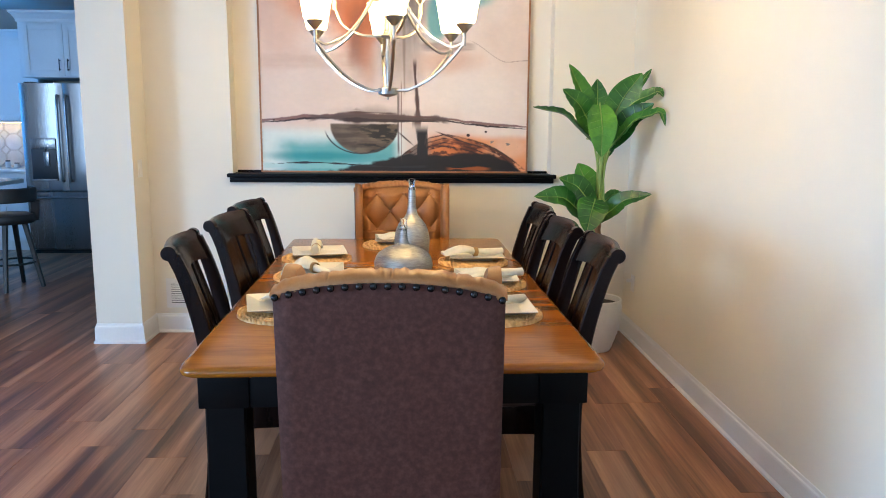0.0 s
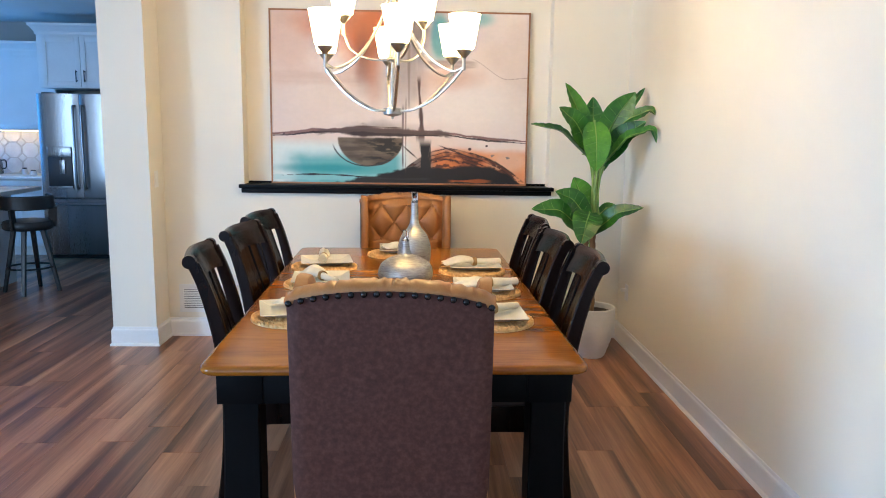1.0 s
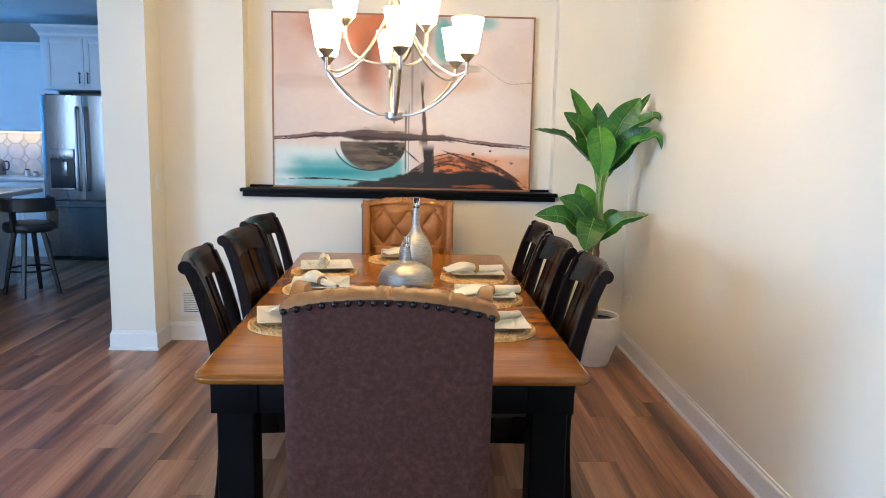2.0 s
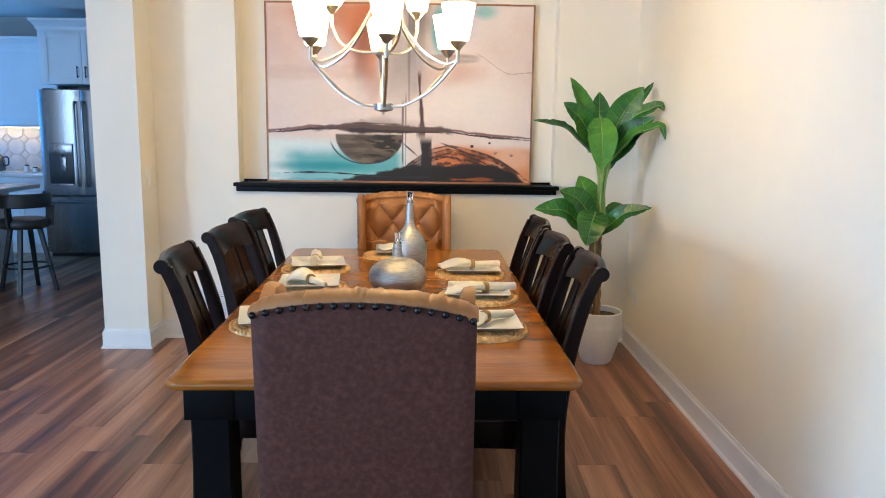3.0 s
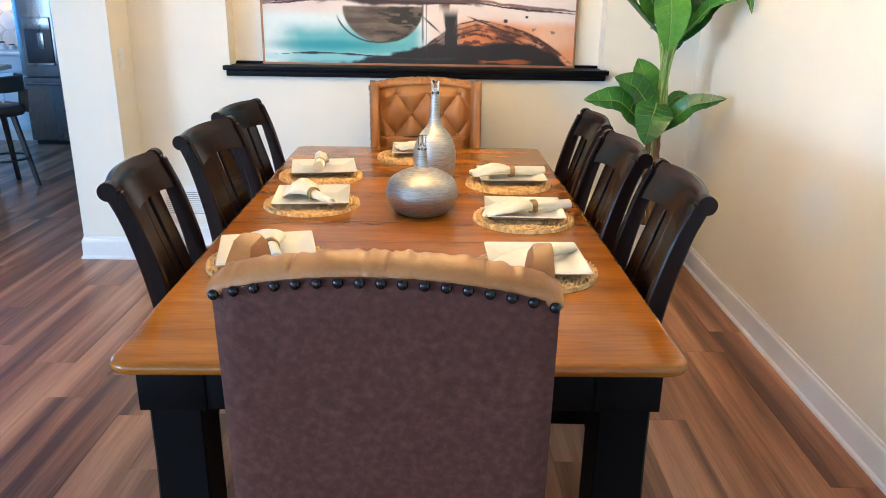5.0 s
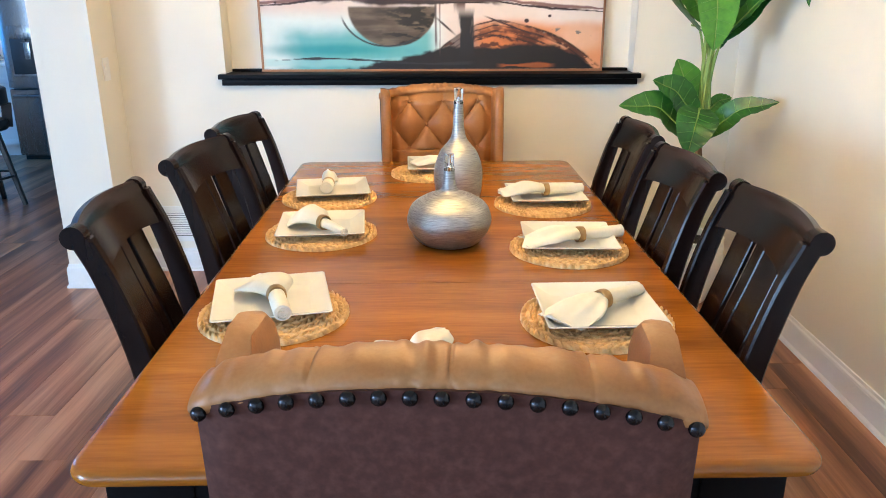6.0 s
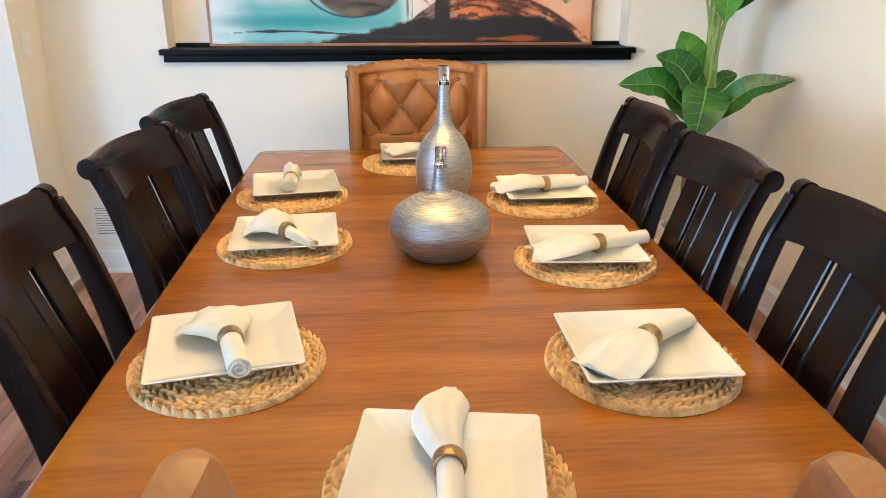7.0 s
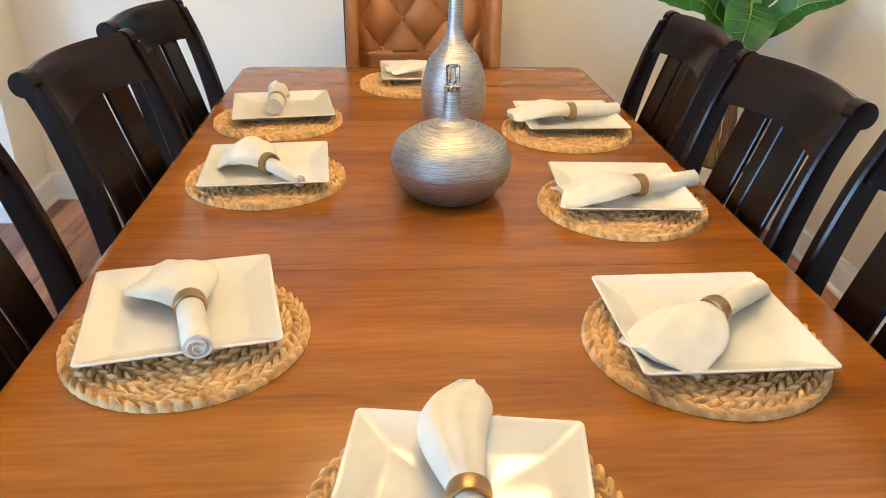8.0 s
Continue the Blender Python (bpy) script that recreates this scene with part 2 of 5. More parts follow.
def loft(bm, rings, cap=True, closed=True):
    """Skin a row of equal rings of points."""
    rows = [[bm.verts.new(p) for p in ring] for ring in rings]
    k = len(rows[0])
    for a, b in zip(rows, rows[1:]):
        for i in range(k if closed else k - 1):
            j = (i + 1) % k
            bm.faces.new((a[i], a[j], b[j], b[i]))
    if cap and closed:
        bm.faces.new(rows[0][::-1])
        bm.faces.new(rows[-1])
    return bm


def lathe(bm, profile, seg=48, at=(0, 0, 0)):
    rings = [[(at[0] + r * math.cos(2 * math.pi * i / seg), at[1] + r * math.sin(2 * math.pi * i / seg), at[2] + z)
              for i in range(seg)] for r, z in profile]
    return loft(bm, rings)


def sweep(bm, pts, section, up=(0, 0, 1)):
    """Carry a flat section (pairs across, along up) along a line; the section may be a function of 0..1."""
    pts = [Vector(p) for p in pts]
    rings = []
    for i, p in enumerate(pts):
        d = (pts[min(i + 1, len(pts) - 1)] - pts[max(i - 1, 0)]).normalized()
        side = d.cross(Vector(up))
        if side.length < 1e-4:
            side = Vector((1, 0, 0))
        side.normalize()
        top = side.cross(d)
        sec = section(i / (len(pts) - 1)) if callable(section) else section
        rings.append([p + side * a + top * b for a, b in sec])
    return loft(bm, rings)


def circle(r, k=12, sx=1.0, sy=1.0):
    return [(r * sx * math.cos(2 * math.pi * i / k), r * sy * math.sin(2 * math.pi * i / k)) for i in range(k)]


def rect(w, h, c=0.0):
    if not c:
        return [(-w / 2, -h / 2), (w / 2, -h / 2), (w / 2, h / 2), (-w / 2, h / 2)]
    a, b = w / 2, h / 2
    return [(-a + c, -b), (a - c, -b), (a, -b + c), (a, b - c), (a - c, b), (-a + c, b), (-a, b - c), (-a, -b + c)]


def smoothstep(a, b, x):
    t = np.clip((x - a) / (b - a), 0, 1)
    return t * t * (3 - 2 * t)


def curve_pts(ctrl, n=16):
    """A Catmull-Rom line through control points."""
    c = [Vector(p) for p in ctrl]
    c = [c[0] * 2 - c[1]] + c + [c[-1] * 2 - c[-2]]
    out = []
    for i in range(1, len(c) - 2):
        for k in range(n):
            t = k / n
            a, b, d, e = c[i - 1], c[i], c[i + 1], c[i + 2]
            out.append(0.5 * ((2 * b) + (d - a) * t + (2 * a - 5 * b + 4 * d - e) * t * t + (3 * b - a - 3 * d + e) * t ** 3))
    out.append(c[-2])
    return out


def structure(name, bm, material, label, category, smooth=False):
    return tagged(part(name, bm, material, None, "", smooth), label, category, "", "structure")


# ---- the large structure ----
XR, YB, H = 1.57, 3.06, 2.75
XL, YF, YK = -7.0, -5.5, 7.1
NX0, NX1, NZ0, NZ1, ND = -1.185, 1.015, 1.10, 2.56, 3.20

floor = structure("floor", boxed((XL - 0.2, YF - 0.2, -0.12), (XR + 0.2, YK + 0.2, -0.006)), M_SUB, "dark walnut plank floor running through dining room and kitchen", "floor")
structure("ceiling", boxed((XL - 0.2, YF - 0.2, H), (XR + 0.2, YK + 0.2, H + 0.15)), M_CEIL, "plain white flat painted ceiling", "ceiling")
structure("wall_right", boxed((XR, YF, 0), (XR + 0.15, YB + 0.4, H)), M_WALL, "plain cream painted wall beside the dining table", "wall")

bm = bmesh.new()
box(bm, (-1.76, YB, 0), (XR, ND, NZ0))
box(bm, (-1.76, YB, NZ0), (NX0, ND, H))
box(bm, (NX1, YB, NZ0), (XR, ND, H))
box(bm, (NX0, YB, NZ1), (NX1, ND, H))
box(bm, (-1.76, ND, 0), (XR, ND + 0.15, H))
structure("wall_back", bm, M_WALL, "cream painted back wall with a shallow recessed niche", "wall")
structure("wall_pier", boxed((-2.06, 2.784, 0), (-1.76, ND + 0.15, H)), M_WALL, "cream painted wall pier beside the kitchen opening", "wall")

# rear wall with its window, left wall with the kitchen window
bm = bmesh.new()
box(bm, (XL, YF - 0.15, 0), (-4.7, YF, H))
box(bm, (-0.9, YF - 0.15, 0), (XR, YF, H))
box(bm, (-4.7, YF - 0.15, 0), (-0.9, YF, 0.3))
box(bm, (-4.7, YF - 0.15, 2.2), (-0.9, YF, H))
structure("wall_front", bm, M_WALL, "cream painted wall with a window", "wall")
WY0, WY1, WZ0, WZ1 = -5.0, -2.2, 0.8, 2.5
bm = bmesh.new()
box(bm, (XL - 0.15, YF, 0), (XL, WY0, H))
box(bm, (XL - 0.15, WY0, 0), (XL, WY1, WZ0))
box(bm, (XL - 0.15, WY0, WZ1), (XL, WY1, H))
box(bm, (XL - 0.15, WY1, 0), (XL, 4.2, H))
box(bm, (XL - 0.15, 6.4, 0), (XL, YK, H))
box(bm, (XL - 0.15, 4.2, 0), (XL, 6.4, 0.95))
box(bm, (XL - 0.15, 4.2, 2.25), (XL, 6.4, H))
structure("wall_left", bm, M_WALL, "cream painted wall with a wide window and a kitchen window", "wall")
structure("wall_kitchen", boxed((XL, YK, 0), (XR, YK + 0.15, H)), M_KWALL, "grey painted kitchen wall behind the cabinets", "wall")
structure("wall_behind", boxed((-1.9, ND + 0.15, 0), (-1.76, YK, H)), M_KWALL, "grey painted kitchen side wall", "wall")


def baseboard(pts, label):
    """A moulded skirting and its shoe, swept along the foot of a wall, which lies on the line's left."""
    bm = bmesh.new()
    prof = [(0, 0), (0.022, 0), (0.022, 0.012), (0.014, 0.022), (0.013, 0.106), (0.011, 0.116), (0.006, 0.122), (0.004, 0.134), (0, 0.136)]
    n = len(pts)
    rings = []
    for i in range(n):
        p = Vector((*pts[i], 0))
        d0 = (p - Vector((*pts[i - 1], 0))).normalized() if i else None
        d1 = (Vector((*pts[i + 1], 0)) - p).normalized() if i < n - 1 else None
        d0, d1 = d0 or d1, d1 or d0
        n0, n1 = Vector((d0.y, -d0.x, 0)), Vector((d1.y, -d1.x, 0))
        m = (n0 + n1).normalized()
        k = 1 / max(m.dot(n0), 0.3)
        rings.append([p + m * a * k + Vector((0, 0, b)) for a, b in prof])
    loft(bm, rings)
    structure("baseboard", bm, M_TRIM, label, "baseboard")


baseboard([(-2.06, 3.3), (-2.06, 2.784), (-1.76, 2.784), (-1.76, YB), (XR, YB), (XR, YF)], "white moulded baseboard along the dining room walls")

# ---- niche: sill, painting ----
sill = empty("niche_sill", pose(0, 0, 0), "black painted wooden sill along the wall niche", "sill", kind="structure")
part("sill_board", boxed((-1.215, 3.005, 1.100), (1.048, 3.19, 1.126), 0.004), M_BLACK, sill)
part("apron_moulding", boxed((-1.20, 3.022, 1.066), (1.033, 3.058, 1.0985), 0.004), M_BLACK, sill)
part("back_strip", boxed((-1.18, 3.172, 1.127), (1.010, 3.198, 1.142), 0.003), M_BLACK, sill)


def painting_colours(u, v):
    """The abstract seascape as washes, smears and strokes over 0..1 across and 0..1 up."""
    def fbm(x, y, seed, octs=5):
        rng = np.random.RandomState(seed)
        out, amp, tot = np.zeros_like(x), 1.0, 0.0
        for _ in range(octs):
            g = rng.rand(64, 64)
            xi, yi = np.floor(x).astype(int), np.floor(y).astype(int)
            fx, fy = x - xi, y - yi
            fx, fy = fx * fx * (3 - 2 * fx), fy * fy * (3 - 2 * fy)
            a, b = g[yi % 64, xi % 64], g[yi % 64, (xi + 1) % 64]
            c, d = g[(yi + 1) % 64, xi % 64], g[(yi + 1) % 64, (xi + 1) % 64]
            out += amp * ((a * (1 - fx) + b * fx) * (1 - fy) + (c * (1 - fx) + d * fx) * fy)
            tot += amp
            x, y, amp = x * 2.03 + 5.1, y * 2.03 + 9.7, amp * 0.5
        return out / tot

    col = np.empty(u.shape + (3,))

    def lay(c, a):
        a = np.clip(a, 0, 1)[..., None]
        col[:] = col * (1 - a) + np.array(c) * a

    n1, n2 = fbm(u * 4, v * 4, 1), fbm(u * 12, v * 3, 2)
    hs, vs, fine = fbm(u * 6, v * 50, 3), fbm(u * 60, v * 4, 4), fbm(u * 70, v * 70, 5)
    w = (n1 - 0.5)
    S = smoothstep

    def blob(cx, cy, rx, ry, soft=0.6, rag=0.5):
        d = np.sqrt(((u - cx) / rx) ** 2 + ((v - cy) / ry) ** 2) + w * rag + (n2 - 0.5) * rag
        return 1 - S(1 - soft, 1 + soft * 0.4, d)

    def stroke(x0, x1, f, thick, rag=1.0, soft=0.35):
        d = np.abs(v - f) / np.maximum(thick * (0.55 + rag * (n2 - 0.5) * 1.6 + 0.45), 1e-4)
        return (1 - S(1 - soft, 1 + soft, d)) * S(x0 - 0.015, x0 + 0.02, u) * (1 - S(x1 - 0.02, x1 + 0.015, u))

    def post(y0, y1, f, thick, soft=0.4):
        d = np.abs(u - f + 0.25 * thick * (n1 - 0.5)) / np.maximum(thick * (0.75 + (vs - 0.5) * 1.5 + (n1 - 0.5) * 0.9), 1e-4)
        return (1 - S(1 - soft, 1 + soft, d)) * S(y0 - 0.03, y0 + 0.03, v) * (1 - S(y1 - 0.03, y1 + 0.03, v))

    col[:] = (0.72, 0.63, 0.58)
    lay((0.80, 0.73, 0.69), S(0.4, 0.7, n1) * 0.7)
    lay((0.62, 0.42, 0.33), blob(0.06, 0.86, 0.16, 0.25) * 0.55)
    lay((0.60, 0.47, 0.41), stroke(0.0, 0.36, 0.62, 0.055) * 0.5 * hs * 1.6)
    lay((0.56, 0.20, 0.10), blob(0.37, 0.88, 0.14, 0.24) * 0.95)
    lay((0.58, 0.28, 0.17), blob(0.24, 0.95, 0.18, 0.12) * 0.6)
    lay((0.26, 0.13, 0.10), blob(0.36, 0.74, 0.045, 0.20, 0.8, 0.4) * 0.75)
    lay((0.45, 0.20, 0.12), blob(0.40, 0.68, 0.04, 0.24, 0.9, 0.4) * 0.6)
    lay((0.36, 0.31, 0.28), blob(0.49, 0.66, 0.075, 0.24, 0.9, 0.5) * 0.75)
    lay((0.15, 0.13, 0.13), blob(0.565, 0.92, 0.072, 0.40, 0.85, 0.4) * (0.75 + 0.5 * (vs - 0.5)))
    lay((0.22, 0.17, 0.15), post(0.45, 1.1, 0.535, 0.004, 0.7) * 0.6)
    lay((0.62, 0.40, 0.30), blob(0.70, 0.62, 0.14, 0.10) * 0.55)
    lay((0.20, 0.44, 0.44), blob(0.655, 0.85, 0.045, 0.16, 0.4, 0.3) * 0.9)
    lay((0.24, 0.50, 0.48), blob(0.82, 0.97, 0.05, 0.05, 0.7) * 0.7)
    lay((0.80, 0.74, 0.69), blob(0.80, 0.45, 0.20, 0.16) * 0.7)
    lay((0.35, 0.26, 0.22), stroke(0.60, 0.80, 0.705 + 0.02 * (u - 0.7), 0.018) * hs * 1.2)
    # water
    lay((0.72, 0.78, 0.76), (1 - S(0.20, 0.27, v + 0.03 * w)) * (1 - S(0.50, 0.56, u)) * 0.95)
    lay((0.16, 0.42, 0.43), (1 - S(0.13, 0.21, v + 0.10 * w)) * (1 - S(0.48, 0.53, u)) * S(0.0, 0.12, u + 0.2 * w) * 0.9)
    lay((0.05, 0.30, 0.32), blob(0.22, 0.085, 0.20, 0.03, 0.8) * 0.8)
    lay((0.42, 0.62, 0.62), stroke(0.0, 0.5, 0.03, 0.02) * 0.5)
    # right bank
    lay((0.68, 0.34, 0.19), (1 - S(0.17, 0.23, v + 0.06 * w)) * S(0.60, 0.66, u) * 0.9)
    lay((0.74, 0.52, 0.40), blob(0.93, 0.14, 0.09, 0.07) * 0.8)
    lay((0.58, 0.24, 0.12), blob(0.74, 0.13, 0.14, 0.07) * 0.95)
    arch = np.interp(u, (0.50, 0.53, 0.58, 0.63, 0.68, 0.74, 0.80, 0.88, 0.95, 1.0), (0.055, 0.10, 0.155, 0.195, 0.213, 0.202, 0.174, 0.130, 0.070, 0.008))
    top = np.interp(u, (0.24, 0.35, 0.45, 0.55, 0.62, 0.70, 0.80, 0.87, 0.93, 0.985), (-0.01, 0.030, 0.055, 0.100, 0.095, 0.090, 0.112, 0.098, 0.062, -0.01))
    scratch = fbm(u * 40 + v * 25, v * 40 - u * 12, 11)
    under = S(-0.01, 0.01, arch - v + 0.02 * (n1 - 0.5)) * S(0.50, 0.54, u)
    lay((0.10, 0.058, 0.048), under * (1 - S(0.60, 0.66, u)) * 0.8)
    lay((0.15, 0.058, 0.040), under * S(0.36, 0.60, n1 + 0.35 * (scratch - 0.5)) * 0.85)
    lay((0.10, 0.035, 0.022), under * S(0.50, 0.60, scratch) * S(0.05, 0.0, v - top - 0.05) * 0.9)
    for k, th in ((0.0, 0.0045), (0.022, 0.003), (0.047, 0.003), (0.066, 0.004)):
        lay((0.05, 0.022, 0.02), stroke(0.51, 0.97, arch - k + 0.03 * (n1 - 0.5) + 0.010 * (n2 - 0.5), th, 1.2) * (0.45 + 0.5 * S(0.42, 0.55, scratch)))
    lay((0.012, 0.009, 0.011), 1 - S(-0.010, 0.008, v - top + 0.030 * (n2 - 0.5) + 0.025 * (scratch - 0.5)))
    lay((0.03, 0.03, 0.035), stroke(0.04, 0.62, 0.035 + 0.012 * np.sin(u * 9), 0.005, 1.8))
    lay((0.48, 0.18, 0.08), stroke(0.70, 0.86, 0.015, 0.009, 2.0) * 0.7)
    # hull
    d = np.sqrt(((u - 0.385) / 0.128) ** 2 + ((v - 0.262) / 0.165) ** 2) + 0.06 * (n2 - 0.5)
    hull = (1 - S(0.96, 1.02, d)) * (1 - S(0.262, 0.275, v))
    lay((0.10, 0.075, 0.06), hull)
    lay((0.24, 0.195, 0.145), hull * S(0.36, 0.70, 0.5 * hs + 0.5 * fbm(u * 14, v * 26, 9)) * 0.75)
    lay((0.02, 0.016, 0.013), hull * S(0.50, 0.62, fbm(u * 26, v * 60, 8)) * S(0.30, 0.44, u))
    rim = np.sqrt(((u - 0.368) / 0.135) ** 2 + ((v - 0.265) / 0.165) ** 2)
    lay((0.04, 0.05, 0.055), (1 - S(0.012, 0.03, np.abs(rim - 1))) * (1 - S(0.19, 0.24, v)) * (1 - S(0.42, 0.5, u)))
    # posts
    lay((0.10, 0.07, 0.07), post(0.10, 0.45, 0.512, 0.006, 0.6) * 0.8)
    lay((0.16, 0.10, 0.08), post(0.08, 0.50, 0.524, 0.003, 0.5) * 0.8)
    lay((0.10, 0.055, 0.05), post(0.26, 0.62, 0.586 - 0.012 * S(0.35, 0.62, v), 0.008 + 0.014 * (1 - S(0.28, 0.36, v))))
    lay((0.014, 0.013, 0.018), post(0.055, 0.245, 0.600, 0.034, 0.2))
    lay((0.05, 0.025, 0.02), stroke(0.515, 0.565, 0.20 - 1.3 * (u - 0.53), 0.006))
    lay((0.33, 0.27, 0.24), blob(0.43, 0.325, 0.15, 0.05, 0.9, 0.7) * 0.75)
    # horizon strokes
    hz = np.interp(u, (0, 0.08, 0.16, 0.28, 0.40, 0.52, 0.66, 0.75, 0.85, 1.0), (0.278, 0.284, 0.300, 0.306, 0.302, 0.298, 0.298, 0.278, 0.262, 0.248))
    lay((0.17, 0.075, 0.07), stroke(-0.1, 1.1, hz + 0.010 + 0.010 * (fbm(u * 25, v * 2, 14) - 0.5), 0.006 + 0.010 * np.exp(-((u - 0.35) / 0.25) ** 2), 1.2) * 0.85)
    lay((0.045, 0.024, 0.026), stroke(-0.1, 1.1, hz - 0.002 + 0.006 * (fbm(u * 40, v * 3, 12) - 0.5), 0.0032 + 0.013 * np.exp(-((u - 0.42) / 0.22) ** 2), 1.4))
    lay((0.12, 0.085, 0.08), stroke(0.18, 0.70, hz + 0.002, 0.024, 1.6) * S(0.35, 0.6, hs + 0.12) * 0.85)
    lay((0.05, 0.03, 0.03), stroke(0.30, 0.66, hz - 0.012, 0.008, 2.0))
    lay((0.06, 0.03, 0.03), stroke(0.66, 0.80, 0.225 - 0.55 * (u - 0.66), 0.004, 0.6))
    lay((0.10, 0.06, 0.05), stroke(0.32, 0.50, 0.345 - 0.03 * u, 0.003, 2.0) * 0.8)
    lay((0.34, 0.26, 0.23), stroke(0.785, 1.02, 0.745 - 0.125 * S(0.76, 0.93, u) + 0.012 * S(0.90, 1, u), 0.0024, 0.2) * 0.6)
    lay((0.25, 0.22, 0.20), stroke(0.82, 0.96, 0.165 - 2.2 * (u - 0.87) ** 2, 0.007, 2.0) * S(0.5, 0.58, fine))
    for cx, cy, r in ((0.045, 0.288, 0.004), (0.778, 0.208, 0.007), (0.845, 0.228, 0.005)):
        lay((0.05, 0.025, 0.025), 1 - S(0.7, 1.2, np.sqrt(((u - cx) / r) ** 2 + ((v - cy) / (r * 1.3)) ** 2)))
    col *= (0.97 + 0.06 * fine)[..., None]
    grey = col.mean(-1, keepdims=True)
    col = np.clip(grey + (col - grey) * 1.25, 0.002, 1)
    return np.clip(0.80 * (col / 0.80) ** 1.18, 0.003, 0.9)


def painting():
    x0, x1, z0, z1 = -1.008, 0.865, 1.128, 2.368
    th = empty("painting", pose(0, 0, 0), "large abstract seascape in a thin copper frame inside the niche", "painting")
    nx, nz = 430, 290
    uu, vv = np.meshgrid(np.linspace(0, 1, nx), np.linspace(0, 1, nz))
    c = painting_colours(uu, vv)
    fx = 0.012
    xs, zs = x0 + fx + (x1 - x0 - 2 * fx) * uu, z0 + fx + (z1 - z0 - 2 * fx) * vv
    ys = 3.152 + 0.022 * vv
    verts = np.stack([xs, ys, zs], -1).reshape(-1, 3)
    idx = np.arange(nx * nz).reshape(nz, nx)
    faces = np.stack([idx[:-1, :-1], idx[:-1, 1:], idx[1:, 1:], idx[1:, :-1]], -1).reshape(-1, 4)
    m, n, l, b = mat_new("painted_canvas")
    at = n.new("ShaderNodeVertexColor")
    at.layer_name = "paint"
    l.new(at.outputs[0], b.inputs["Base Color"])
    b.inputs["Roughness"].default_value = 0.5
    nz_ = n.new("ShaderNodeTexNoise")
    nz_.inputs["Scale"].default_value = 420
    bp = n.new("ShaderNodeBump")
    bp.inputs["Strength"].default_value, bp.inputs["Distance"].default_value = 0.2, 0.001
    tc = n.new("ShaderNodeTexCoord")
    l.new(tc.outputs["Object"], nz_.inputs["Vector"])
    l.new(nz_.outputs[0], bp.inputs["Height"])
    l.new(bp.outputs[0], b.inputs["Normal"])
    me = mesh_from("canvas", verts.tolist(), faces.tolist(), m)
    att = me.color_attributes.new("paint", 'FLOAT_COLOR', 'POINT')
    att.data.foreach_set("color", np.concatenate([c.reshape(-1, 3), np.ones((nx * nz, 1))], 1).ravel())
    ob = new("canvas", me)
    ob.parent = th
    ob["label"] = "canvas painted with rust, teal, cream and black washes"
    lean = lambda z: 3.147 + 0.022 * (z - z0) / (z1 - z0)
    mf = textured("copper_frame", (0.30, 0.13, 0.06), (0.42, 0.20, 0.10), 0.35, metal=0.5, scale=8, bump=0.03)
    for lo, hi in (((x0, z0), (x1, z0 + fx)), ((x0, z1 - fx), (x1, z1)), ((x0, z0 + fx), (x0 + fx, z1 - fx)), ((x1 - fx, z0 + fx), (x1, z1 - fx))):
        bm = bmesh.new()
        rings = []
        for z in (lo[1], hi[1]):
            y = lean(z)
            rings.append([(lo[0], y, z), (hi[0], y, z), (hi[0], y + 0.028, z), (lo[0], y + 0.028, z)])
        loft(bm, rings)
        part("frame_bar", bm, mf, th, "thin copper frame bar", smooth=False)
    return th


painting()

# ---- dining table ----
TZ = 0.755
TABLE = pose(-0.022, 1.265, 0, 0, 0, 1.25)
TW, TL = 1.30, 2.54


def rounded_slab(bm, x0, x1, y0, y1, z0, z1, corners, edges, rad=0.055, nose=0.013):
    """A board with eased edges; corners: which of (front left, front right, back right, back left) are rounded."""
    def outline(inset):
        pts = []
        for (cx, cy, a0), rnd in zip(((x0, y0, 180), (x1, y0, 270), (x1, y1, 0), (x0, y1, 90)), corners):
            ix = inset if cx == x0 else -inset
            iy = inset if cy == y0 else -inset
            if (cy == y0 and not edges[0]) or (cy == y1 and not edges[1]):
                iy = 0
            sx, sy = (1 if cx == x0 else -1), (1 if cy == y0 else -1)
            if rnd:
                r = rad - inset * 0.6
                for k in range(7):
                    a = radians(a0 + 15 * k)
                    pts.append((cx + ix + sx * r + r * math.cos(a), cy + iy + sy * r + r * math.sin(a)))
            else:
                pts.append((cx + ix, cy + iy))
        return pts
    h = z1 - z0
    rings = []
    for inset, dz in ((0.022, 0.0), (0.010, 0.0), (0.003, 0.15), (0.0, 0.4), (0.0, 0.62), (0.004, 0.82), (nose * 0.8, 0.96), (nose * 1.5, 1.0)):
        rings.append([(x, y, z0 + h * dz) for x, y in outline(inset)])
    return loft(bm, rings)


